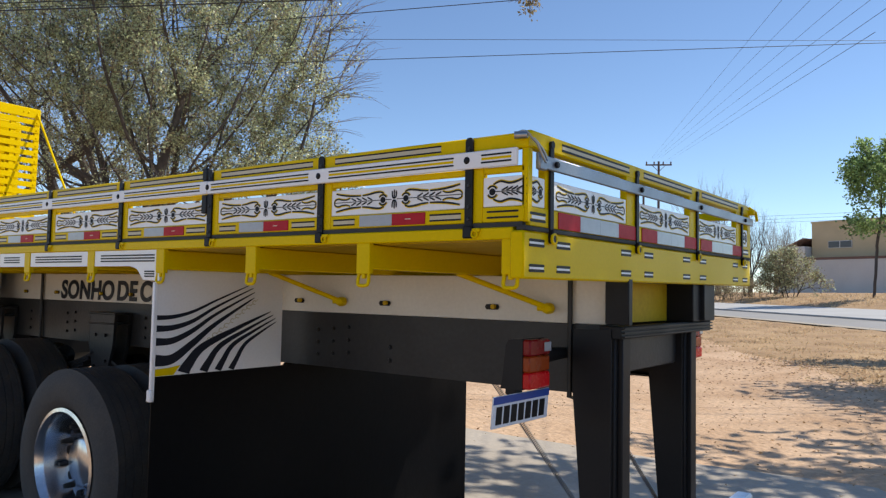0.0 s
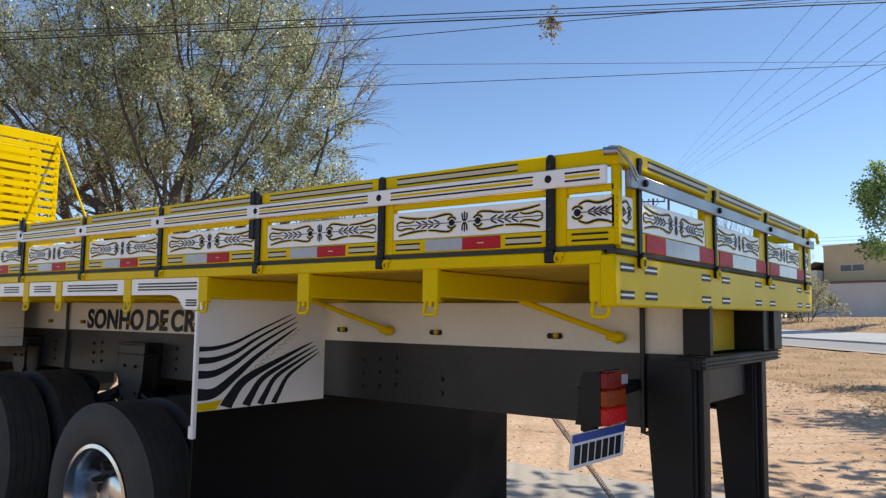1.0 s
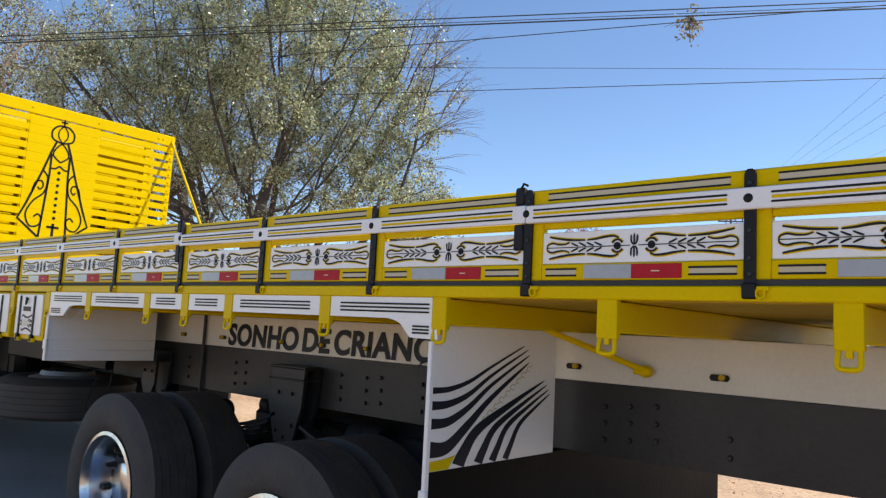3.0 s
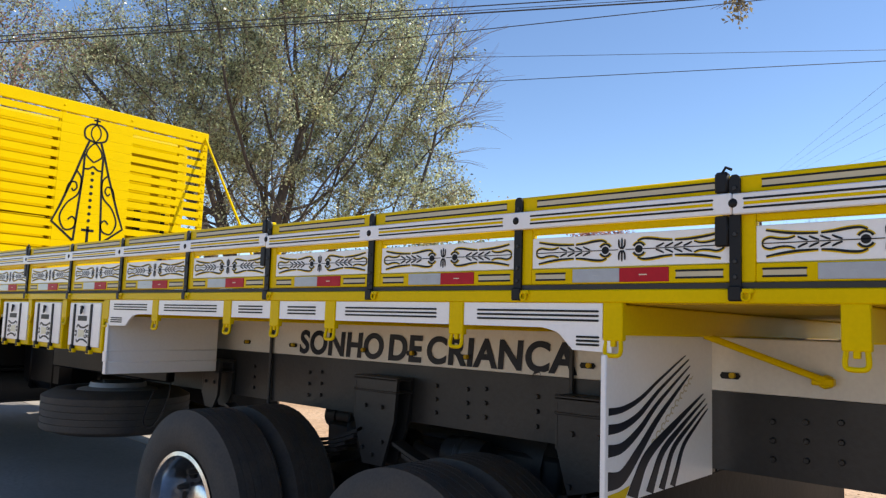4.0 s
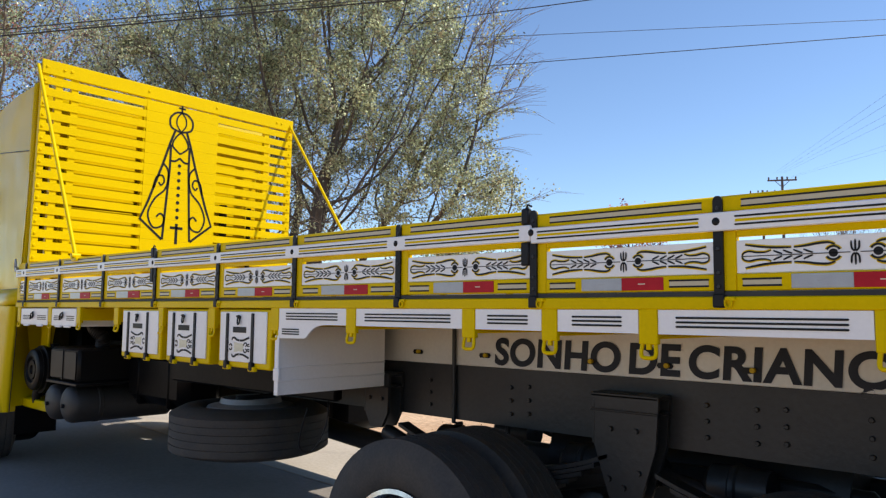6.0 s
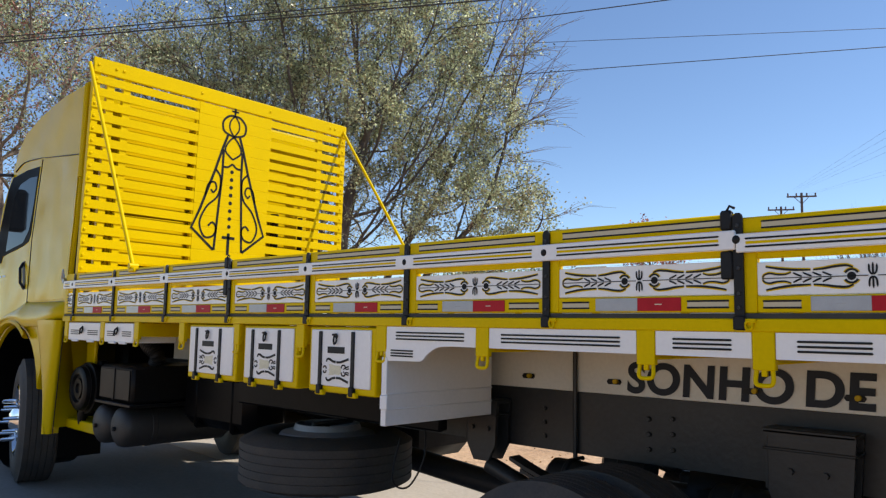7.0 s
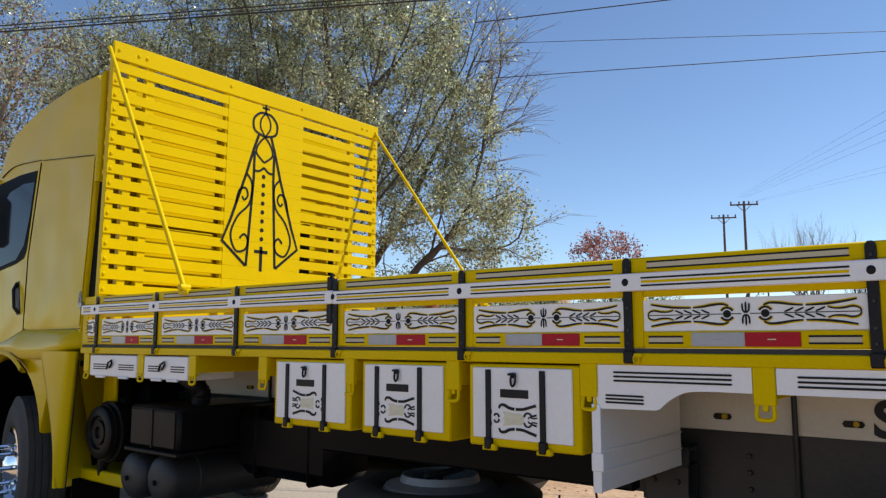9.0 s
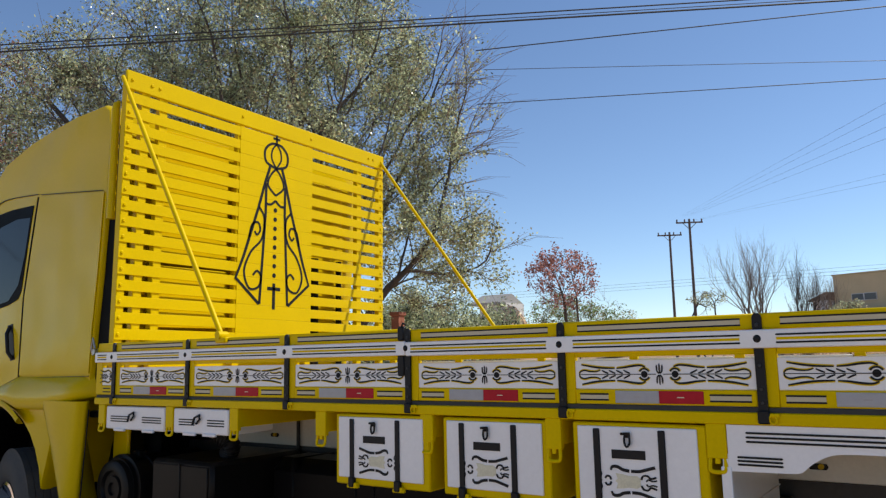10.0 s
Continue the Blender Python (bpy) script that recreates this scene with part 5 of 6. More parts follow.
# flared wheel arch and the fender behind the wheel
fa = Build()
vs = []
for k, (rad, yy) in enumerate(((0.618, 0.10), (0.62, 0.07), (0.632, 0.048), (0.65, 0.042), (0.668, 0.052))):
    vs += [(AX + rad * math.cos(t), yy, 0.62 + rad * 1.03 * math.sin(t)) for t in np.linspace(math.pi * 0.98, 0.95, 28)]
fa.add(vs, [(l * 28 + i, l * 28 + i + 1, (l + 1) * 28 + i + 1, (l + 1) * 28 + i) for l in range(4) for i in range(27)])
part("wheel_arch", fa, CABY, cab, "flared yellow wheel arch")
# bulging sill over the arch, rounded off at the cab's rear corner
fl_, nx_ = Build(), 44
vs = []
for i in range(nx_):
    x = -10.75 + (10.75 - 8.94) * i / (nx_ - 1)
    top = 1.45 if x > -9.87 else 1.45 + (x + 9.87) * 0.27
    r_ = max(0.0, 1 - ((x - AX) / 0.80) ** 2)
    low = min(max(0.62 + 0.68 * math.sqrt(r_), 1.24 + 0.09 * max(0.0, (x + 9.4) / 0.45)), top - 0.05)
    kk = max(0.0, min(1.0, (x + 9.12) / 0.18))
    kk = kk * kk
    for f, yy in ((0.0, 0.104), (0.05, 0.094), (0.2, 0.066), (0.4, 0.044), (0.6, 0.034), (0.8, 0.034), (0.93, 0.042), (1.0, 0.06), (1.0, 0.2)):
        vs.append((x, yy + (0.16 - yy) * kk if f or yy > 0.1 else yy, top + (low - top) * f))
fl_.add(vs, [(i * 9 + k, i * 9 + k + 1, (i + 1) * 9 + k + 1, (i + 1) * 9 + k) for i in range(nx_ - 1) for k in range(8)])
part("cab_sill", fl_, CABY, cab, "bulging yellow sill above the wheel arch")
fd = Build()
prof = [(-9.47, 1.30), (-9.375, 1.10), (-9.25, 0.80), (-9.16, 0.55), (-9.125, 0.415)]
vs = []
pl_ = smooth_line(prof, 6)
for (x, z) in pl_:
    xr = -8.95 - 0.085 * (1.3 - z) / 0.9
    ring_ = smooth_line([(x + 0.03, 0.30), (x, 0.16), (x + 0.015, 0.07), (x + 0.07, 0.035), (0.5 * (x + xr), 0.022), (xr - 0.05, 0.028), (xr - 0.012, 0.05), (xr, 0.075), (xr - 0.02, 0.10)], 3)
    vs += [(a, c, z) for a, c in ring_]
nr_, nl = len(ring_), len(pl_)
fs = [(l * nr_ + i, l * nr_ + (i + 1) % nr_, (l + 1) * nr_ + (i + 1) % nr_, (l + 1) * nr_ + i) for l in range(nl - 1) for i in range(nr_)]
fs += [tuple(range(nr_)), tuple((nl - 1) * nr_ + i for i in range(nr_ - 1, -1, -1))]
part("front_fender", fd.add(vs, fs), CABY, truck, "yellow fender behind the front wheel")
part("fender_edge", Build().tube([(-8.945, 0.085, 1.25), (-8.99, 0.085, 0.8), (-9.03, 0.085, 0.41)], 0.004, 6), BLACK, truck, "black rubber edge of the fender")
part("fender_step", Build().box(-9.08, -8.4, 0.2, 0.5, 0.45, 0.53, 0.01).box(-9.02, -8.86, 0.30, 0.33, 0.85, 1.25, 0.01), CABY, truck)
part("front_mud_flap", Build().box(-9.07, -9.058, 0.14, 0.48, 0.22, 0.46, 0.004), FLAP, truck, "black rubber mud flap behind the front wheel")
# Added plate: keeps sun from falling through the gap behind the cab.
part("gap_sun_block", Build().box(-9.0, -8.72, 0.12, 2.45, 1.20, 1.24, 0.006), FLAP, truck, "black plate added behind the cab to block the sun")
# Plain box in the engine's place, added to keep far-side light out.
part("engine_light_block", Build().box(-10.2, -8.98, 0.55, 2.05, 0.45, 1.38, 0.08), FLAP, truck, "plain dark block added under the cab to stop light from the far side")
# Black strip that paints in the darkness of the gap to the headboard.
part("gap_dark_strip", Build().prism([(-8.98, 1.38), (-8.955, 1.75), (-8.92, 2.07), (-8.88, 2.6), (-8.868, 3.05), (-8.82, 3.05), (-8.80, 2.3), (-8.80, 1.38)], lambda a, c, t: (a, t, c), 0.135, 0.165), SURROUND, truck, "black strip put in for the shaded gap behind the cab")
part("cab_rear_post", Build().tube([(-8.775, 0.07, 2.42), (-8.765, 0.07, 3.12), (-8.765, 0.075, 3.16), (-8.765, 0.09, 3.185)], [0.027, 0.027, 0.025, 0.012], 12), CABY, truck, "yellow upright pipe behind the cab")
b = Build()
for k in range(26):
    b.tube([(-8.86, 0.14, 1.9 + k * 0.03), (-8.86, 0.20, 1.915 + k * 0.03)], 0.011, 6)
part("coiled_hose", b, BLACK, truck, "black coiled air hose")
for z0, z1 in ((2.60, 3.06), (2.18, 2.57), (1.75, 2.15), (1.45, 1.72)):
    part("back_panel", Build().box(-8.725, -8.703, 0.335, 0.92, z0, z1, 0.004), YELLOW, truck, "yellow panel behind the headboard slats")
cbk = part("cab_back", Build().box(-8.92, -8.865, 0.28, W - 0.28, 1.3, 3.02, 0.02), YELLOW, truck, "yellow rear wall of the cab")
for z in (2.62, 2.44):
    part("vent_slot", Build().box(-8.866, -8.855, 0.32, 0.9, z, z + 0.035, 0.004), BLACK, cbk)
for y, w in ((0.33, 0.05), (1.9, 0.08), (2.2, 0.05)):
    part("pipe", Build().tube([(-8.82, y, 1.4), (-8.82, y, 2.35)], w / 2, 10), BLACK if y > 1 else YELLOW, cbk)
part("front_bumper", Build().box(-11.1, -10.74, 0.07, W - 0.07, 0.38, 1.0, 0.05), CABY, truck, "yellow front bumper end")
part("side_marker", Build().box(-10.84, -10.79, 0.06, 0.075, 0.89, 0.95, 0.005), ORANGE_LENS, truck)
part("mirror", Build().box(-11.07, -10.985, 0.0, 0.13, 1.80, 2.09, 0.035).tube([(-10.86, 0.12, 1.93), (-11.02, 0.07, 1.96)], 0.018, 8), BLACK, truck, "black round-edged side mirror")
part("mirror", Build().box(-11.17, -11.06, -0.25, 0.035, 2.19, 2.63, 0.035).tube([(-10.5, 0.1, 2.655), (-10.9, -0.02, 2.70), (-11.12, -0.1, 2.70)], 0.016, 8).tube([(-11.12, -0.1, 2.70), (-11.12, -0.1, 2.58)], 0.016, 8), BLACK, truck, "tall black side mirror on an arm")
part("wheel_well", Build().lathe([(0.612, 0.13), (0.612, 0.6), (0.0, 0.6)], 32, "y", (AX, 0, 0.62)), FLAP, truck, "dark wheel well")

# ---- trees, bushes, poles, wires, houses ----


def leaf_mesh(name, centres, size, material, rng, long=1.7):
    """Many small folded leaves, each of its own turn and size."""
    n = len(centres)
    c = np.asarray(centres, float)
    a = rng.normal(size=(n, 3))
    a /= np.linalg.norm(a, axis=1)[:, None]
    t = rng.normal(size=(n, 3))
    t -= (t * a).sum(1)[:, None] * a
    t /= np.linalg.norm(t, axis=1)[:, None]
    s = (size * rng.uniform(0.6, 1.35, n))[:, None]
    v = np.stack([c - a * s * long / 2, c + t * s / 2 + np.cross(a, t) * s * 0.12, c + a * s * long / 2, c - t * s / 2 + np.cross(a, t) * s * 0.12], 1).reshape(-1, 3)
    me = bpy.data.meshes.new(name)
    me.vertices.add(4 * n)
    me.vertices.foreach_set("co", v.ravel())
    me.loops.add(4 * n)
    me.loops.foreach_set("vertex_index", np.arange(4 * n, dtype=np.int32))
    me.polygons.add(n)
    me.polygons.foreach_set("loop_start", np.arange(0, 4 * n, 4, dtype=np.int32))
    me.update(calc_edges=True)
    me.materials.append(material)
    return me


def grow(b, rng, p, d, length, r, depth, ends, upward=0.12, bend=0.25, fork=3, spread=0.75, reach=None):
    """A limb and its forks, as tapered tubes; ends gathers the twigs."""
    n = 4
    pts, rs, q, e = [p], [r], Vector(p), Vector(d)
    for i in range(n):
        e = e + Vector(rng.normal(size=3)) * bend * 0.5 + Vector((0, 0, upward))
        if reach:
            ox, oy = q.x - reach[0], q.y - reach[1]
            far_ = math.hypot(ox, oy)
            if far_ > reach[2]:
                e += Vector((-ox / far_, -oy / far_, 0.25)) * min(0.3, 0.16 * (far_ - reach[2]))
        e.normalize()
        q = q + e * (length / n)
        pts.append(q.copy())
        rs.append(r * (1 - 0.3 * (i + 1) / n))
    b.tube(pts, rs, 7 if depth > 2 else (5 if depth > 1 else 3), cap=False)
    if depth <= 1:
        ends.append((pts[1], pts[-1]))
    if depth == 0:
        return
    for k in range(fork):
        i = n if k == 0 else int(rng.integers(1, n + 1))
        side_ = Vector(rng.normal(size=3))
        side_ = (side_ - e * side_.dot(e)).normalized()
        ang = rng.uniform(0.25, spread) * (0.6 if k == 0 else 1)
        nd = (e * math.cos(ang) + side_ * math.sin(ang)).normalized()
        grow(b, rng, pts[i], nd, length * rng.uniform(0.62, 0.86), rs[i] * (rng.uniform(0.68, 0.82) if k == 0 else rng.uniform(0.5, 0.72)), depth - 1, ends, upward, bend, fork, spread, reach)


def tree(name, base, trunks, length, r, depth, label, leaves=0, size=0.1, seed=1, upward=0.1, spread=0.8, puff=0.45, bark=BARK, lean=0.35):
    """A bare tree or a small leafy bush: limbs that fork from one foot."""
    rng = np.random.default_rng(seed)
    t = thing(name, base, label, name)
    b, ends = Build(), []
    for k in range(trunks):
        a = 2 * math.pi * k / trunks + rng.uniform(0, 1)
        d = Vector((lean * math.cos(a), lean * math.sin(a), 1)).normalized()
        grow(b, rng, Vector(base) + Vector((0.25 * math.cos(a), 0.25 * math.sin(a), -0.15)), d, length, r, depth, ends, upward, 0.25, 3, spread, (base[0], base[1], 99.0))
    part("trunk", b, bark, t, "brown trunk with spreading limbs")
    if leaves:
        e = np.array([[*p, *q] for p, q in ends])
        off = np.hypot(e[:, 3] - base[0], e[:, 4] - base[1])
        wt = 0.04 + np.clip((e[:, 5] - base[2] - 0.7 * length) / (1.3 * length), 0, 1) + 0.6 * np.clip((off - 0.5 * length) / length, 0, 1)
        idx = rng.choice(len(e), leaves, p=wt / wt.sum())
        u = rng.uniform(0, 1.15, leaves)[:, None]
        c = e[idx, :3] * (1 - u) + e[idx, 3:] * u + rng.normal(size=(leaves, 3)) * puff * rng.uniform(0.2, 1, (leaves, 1))
        part("crown", leaf_mesh("crown", c, size, LEAF, rng), LEAF, t)
    return t


def on(x, y):
    return (x, y, ground_z(x, y))


def colonise(rng, P, parent, targets, step, reach, kill, droop=0.0):
    """Limbs that grow step by step towards free targets, as in a real crown."""
    P, parent = [np.array(p, float) for p in P], list(parent)
    T = np.array(targets, float)
    A = np.array(P)
    near_d = np.full(len(T), 1e9)
    near_i = np.zeros(len(T), int)
    fresh = np.arange(len(P))
    alive = np.ones(len(T), bool)
    for it in range(140):
        d = np.linalg.norm(T[:, None, :] - A[fresh][None, :, :], axis=2)
        k = d.argmin(1)
        m = d[np.arange(len(T)), k]
        better = m < near_d
        near_d[better], near_i[better] = m[better], fresh[k[better]]
        alive &= near_d > kill
        use = np.nonzero(alive & (near_d < reach))[0]
        if not len(use):
            break
        ways = {}
        for i in use:
            v = (T[i] - A[near_i[i]]) / near_d[i]
            ways[near_i[i]] = ways.get(near_i[i], 0) + v
        first = len(P)
        for n, v in ways.items():
            v = v / (np.linalg.norm(v) + 1e-9) + rng.normal(size=3) * 0.12
            if parent[n] >= 0:
                w = P[n] - P[parent[n]]
                v = v + 0.8 * w / (np.linalg.norm(w) + 1e-9)
            v[2] -= droop
            P.append(P[n] + step * v / (np.linalg.norm(v) + 1e-9))
            parent.append(int(n))
        A = np.array(P)
        fresh = np.arange(first, len(P))
    return A, np.array(parent)


def crown_tree(base, label, stems, lobes, step, leaves, size, seed, radius, twigs=2, twig_len=0.7, material=LEAF, second=None, share=0.0, bark=BARK, reach=2.6, kill=0.5, clump=26, puff=0.13, fork_z=2.6, droop=0.02, right=(0.62, 0.785), name="tree"):
    """A tree whose stems fan out from one foot into a crown made of lobes: (to the side, away, up), (radii), targets, leafiness."""
    rng = np.random.default_rng(seed)
    base_ = np.array(base)
    R, F = np.array((right[0], right[1], 0.0)), np.array((-right[1], right[0], 0.0))
    t = thing(name, base, label, name)
    P, parent = [], []
    for k in range(stems):
        a = 2 * math.pi * k / stems + rng.uniform(-0.3, 0.3)
        lean = rng.uniform(0.3, 0.95) if stems > 1 else 0.1
        q = base_ + np.array((0.35 * math.cos(a), 0.35 * math.sin(a), -0.15)) * (1 if stems > 1 else 0.01)
        d = np.array((lean * math.cos(a), lean * math.sin(a), 1.0))
        last, h = -1, 0.0
        while h < fork_z * rng.uniform(0.9, 1.25):
            P.append(q.copy())
            parent.append(last)
            last = len(P) - 1
            d = d / np.linalg.norm(d) + rng.normal(size=3) * 0.1
            q = q + step * d / np.linalg.norm(d)
            h += step
    T, cen = [], []
    for c, rad, n, leafy in lobes:
        u = rng.normal(size=(n, 3))
        u /= np.linalg.norm(u, axis=1)[:, None]
        u *= rng.uniform(0, 1, (n, 1)) ** (1 / 2.4)
        mid = base_ + R * c[0] + F * c[1] + np.array((0, 0, c[2]))
        T.append(mid + u[:, :1] * rad[0] * R + u[:, 1:2] * rad[1] * F + u[:, 2:] * np.array((0, 0, rad[2])))
        cen.append((mid, rad, leafy))
    A, par = colonise(rng, P, parent, np.concatenate(T), step, reach, kill, droop)
    n = len(A)
    kids = [[] for _ in range(n)]
    for i in range(n):
        if par[i] >= 0:
            kids[par[i]].append(i)
    load = np.zeros(n)
    for i in range(n - 1, -1, -1):
        load[i] = max(load[i], 1.0)  # tips carried
        if par[i] >= 0:
            load[par[i]] += load[i]
    rad_ = np.maximum(radius * (load / load.max()) ** 0.56, 0.0055)
    b, done = Build(), np.zeros(n, bool)
    tips = []
    for i in range(n):
        if done[i]:
            continue
        line, j = ([par[i]] if par[i] >= 0 else []) + [i], i
        done[i] = True
        while kids[j]:
            j = max(kids[j], key=lambda c: load[c])
            if done[j]:
                break
            done[j] = True
            line.append(j)
        if not kids[line[-1]]:
            tips.append(line[-1])
        if len(line) > 1:
            rs = [float(min(rad_[m], rad_[line[1]] * 1.05)) for m in line]
            big = rs[0]
            b.tube([A[m] for m in line], rs, 8 if big > 0.09 else (5 if big > 0.03 else 3), cap=False)
    part("trunk", b, bark, t, "dark trunk with fanning limbs")
    # thin twigs at the outer limbs, and the leaves along them
    thin = np.nonzero(load < 3)[0]
    tw = Build()
    ends = []
    for i in thin:
        v0 = A[i] - A[par[i]] if par[i] >= 0 else np.array((0, 0, 1.0))
        v0 = v0 / (np.linalg.norm(v0) + 1e-9)
        leafy = max([l for m_, r_, l in cen if (((A[i] - m_) @ R) / r_[0]) ** 2 + (((A[i] - m_) @ F) / r_[1]) ** 2 + ((A[i] - m_)[2] / r_[2]) ** 2 < 1.1] or [0.0])
        spray = leafy < 0.2
        for k in range(twigs + (1 if spray else 0)):
            v = v0 + rng.normal(size=3) * (0.25 if spray else 0.42)
            if spray:
                v = v + 0.5 * (R * 0.85 + np.array((0, 0, 0.45)))
            v /= np.linalg.norm(v)
            L = twig_len * rng.uniform(0.5, 1.3) * (1.9 if spray else 1.0)
            q1 = A[i] + v * L * 0.5 + rng.normal(size=3) * 0.03
            q2 = A[i] + v * L + np.array((0, 0, -0.12 * L)) + rng.normal(size=3) * 0.05
            tw.tube([A[i], q1, q2], [0.009, 0.006, 0.003], 3, cap=False)
            ends.append((A[i], q2))
    tagged(part("twig", tw, TWIG, t), "thin bare twigs", kind="stuff")
    if not leaves:
        return t
    e0, e1 = np.array([p for p, q in ends]), np.array([q for p, q in ends])
    w = np.zeros(len(e1))
    for mid, rad, leafy in cen:
        dlt = (e1 - mid)
        inside = ((dlt @ R) / rad[0]) ** 2 + ((dlt @ F) / rad[1]) ** 2 + (dlt[:, 2] / rad[2]) ** 2
        w = np.where(inside < 1.25, np.maximum(w, leafy), w)
    spots = np.array([noise.noise(Vector(p) * 0.55) for p in e1])
    w = (w + 0.02) * np.clip(0.7 + 1.0 * spots, 0.15, 1.5)
    m = leaves // clump
    idx = rng.choice(len(e1), m, p=w / w.sum())
    idx = np.repeat(idx, clump)
    u = rng.uniform(0.1, 1.1, len(idx))[:, None]
    c = e0[idx] * (1 - u) + e1[idx] * u + rng.normal(size=(len(idx), 3)) * puff
    k = rng.uniform(size=len(idx)) < share
    part("crown", leaf_mesh("crown", c[~k], size, material, rng), material, t, "sparse small leaves in clumps")
    if share:
        part("dry_crown", leaf_mesh("dry_crown", c[k], size, second, rng), second, t, "pale dry leaves and seed pods")
    return t


crown_tree(on(-19.6, 11.7), "large multi-stemmed olive green tree behind the truck", 10,
           [((0.0, 0.0, 9.0), (4.2, 4.6, 3.5), 1250, 0.8), ((0.0, 0.0, 6.2), (3.8, 4.2, 2.4), 460, 0.4), ((-3.6, 0.0, 7.6), (3.4, 3.6, 3.4), 560, 0.55), ((3.6, -1.4, 4.3), (2.2, 2.2, 1.7), 400, 1.0),
            ((3.9, -1.0, 8.2), (2.0, 2.2, 2.6), 700, 0.05), ((2.8, -0.6, 7.2), (2.2, 2.4, 2.4), 300, 0.8), ((0.0, -0.5, 4.2), (3.6, 3.2, 1.8), 260, 0.24)],
           0.33, 165000, 0.048, 11, 0.205, second=LEAF_DRY, share=0.16, fork_z=1.9)
crown_tree(on(-27.5, 12.1), "tall half-bare tree with dark crooked limbs", 4,
           [((0.0, 0.0, 8.5), (4.6, 4.6, 4.4), 640, 0.8), ((-2.5, 0.0, 6.0), (3.5, 3.0, 2.6), 260, 0.6)],
           0.4, 24000, 0.05, 23, 0.26, second=LEAF_DRY, share=0.4, kill=0.6, reach=3.0, fork_z=2.4, puff=0.2)
crown_tree(on(-28.5, 4.6), "tall nearly bare tree with thin reddish twigs", 2,
           [((0.0, 0.0, 8.5), (4.4, 4.4, 4.8), 900, 0.6), ((-1.0, 0.0, 5.0), (3.4, 3.0, 2.4), 200, 0.5)],
           0.4, 62000, 0.055, 37, 0.24, second=LEAF_RED, share=0.25, twigs=3, kill=0.6, reach=3.0, fork_z=3.2, puff=0.2, bark=TWIG)
crown_tree(on(-36.0, 20.0), "tall half-bare tree with thin greyish foliage", 4,
           [((0.0, 0.0, 7.0), (6.0, 5.0, 4.4), 420, 0.8)], 0.5, 9000, 0.06, 31, 0.28, second=LEAF_DRY, share=0.4, kill=0.8, reach=3.4, fork_z=3.0, puff=0.3)
crown_tree(on(-24.7, 39.7), "rusty red leafed tree beyond the yard", 3,
           [((0.0, 0.0, 6.1), (2.3, 2.3, 1.9), 420, 1.0)], 0.3, 2900, 0.10, 5, 0.10, twigs=1, twig_len=0.4, material=LEAF_RED, kill=0.4, reach=2.6, fork_z=3.0, clump=5, puff=0.16)
tree("tree", on(-19.4, 69.4), 5, 3.35, 0.13, 5, "bare grey tree without leaves", 0, seed=8, upward=0.16, spread=0.55, bark=TWIG, lean=0.3)
tree("tree", on(-15.5, 74.5), 4, 2.45, 0.10, 5, "bare grey tree without leaves", 0, seed=9, upward=0.16, spread=0.6, bark=TWIG, lean=0.3)
tree("tree", on(-14.5, 61.3), 4, 2.35, 0.10, 5, "bare slender tree beside the road", 0, seed=14, upward=0.2, spread=0.42, bark=BARK, lean=0.16)
crown_tree(on(-22.6, 64.8), "small sparse tree between the utility poles", 3, [((0.0, 0.0, 5.6), (1.9, 1.7, 1.0), 90, 1.0)], 0.3, 560, 0.10, 77, 0.07, twigs=2, twig_len=0.5, second=LEAF_DRY, share=0.3, kill=0.45, reach=2.6, fork_z=3.4, clump=8, puff=0.14, right=(0.9, 0.43))
crown_tree(on(-10.7, 57.5), "dense scrubby greyish green bush by the road", 8, [((-0.2, 0.0, 1.8), (2.1, 1.6, 1.9), 420, 1.0), ((1.6, 0.0, 0.9), (1.2, 0.8, 0.8), 60, 0.3)], 0.2, 11000, 0.075, 71, 0.05, twigs=2, twig_len=0.4, second=LEAF_DRY, share=0.45, kill=0.26, reach=1.7, fork_z=0.5, clump=8, puff=0.12, right=(0.98, 0.2), name="bush")
for x, y, k in ((-14.9, 58.6, 81), (-13.1, 58.4, 82), (-16.6, 60.2, 83)):
    crown_tree(on(x, y), "low tangle of dry brown scrub by the road", 7, [((0.0, 0.0, 0.75), (1.4, 1.0, 0.75), 150, 1.0)], 0.18, 1500, 0.06, k, 0.035, twigs=2, twig_len=0.4, material=LEAF_DRY, kill=0.25, reach=1.6, fork_z=0.3, clump=8, puff=0.1, right=(0.98, 0.2), bark=TWIG, name="bush")
crown_tree(on(-4.5, 49.7), "slender green leafy tree beside the road", 1,
           [((0.9, 0.0, 7.6), (2.7, 2.5, 2.2), 170, 1.0), ((0.3, 0.0, 4.7), (2.0, 1.6, 1.2), 80, 0.9)], 0.3, 9000, 0.13, 18, 0.09, twigs=2, twig_len=0.5, material=LEAF_G, kill=0.45, reach=2.8, fork_z=3.0, clump=12, puff=0.22, right=(1.0, 0.1))
crown_tree(on(-25.6, 44.2), "thicket of tall pale green scrub beyond the yard", 9, [((-1.2, 0.0, 3.5), (2.4, 1.6, 2.0), 260, 1.0), ((1.6, 0.4, 3.1), (2.3, 1.6, 1.8), 220, 0.9)], 0.3, 17000, 0.075, 91, 0.06, material=LEAF_G, second=LEAF_DRY, share=0.45, kill=0.4, reach=2.2, fork_z=1.0, clump=8, puff=0.14, right=(0.85, 0.52), name="bush")
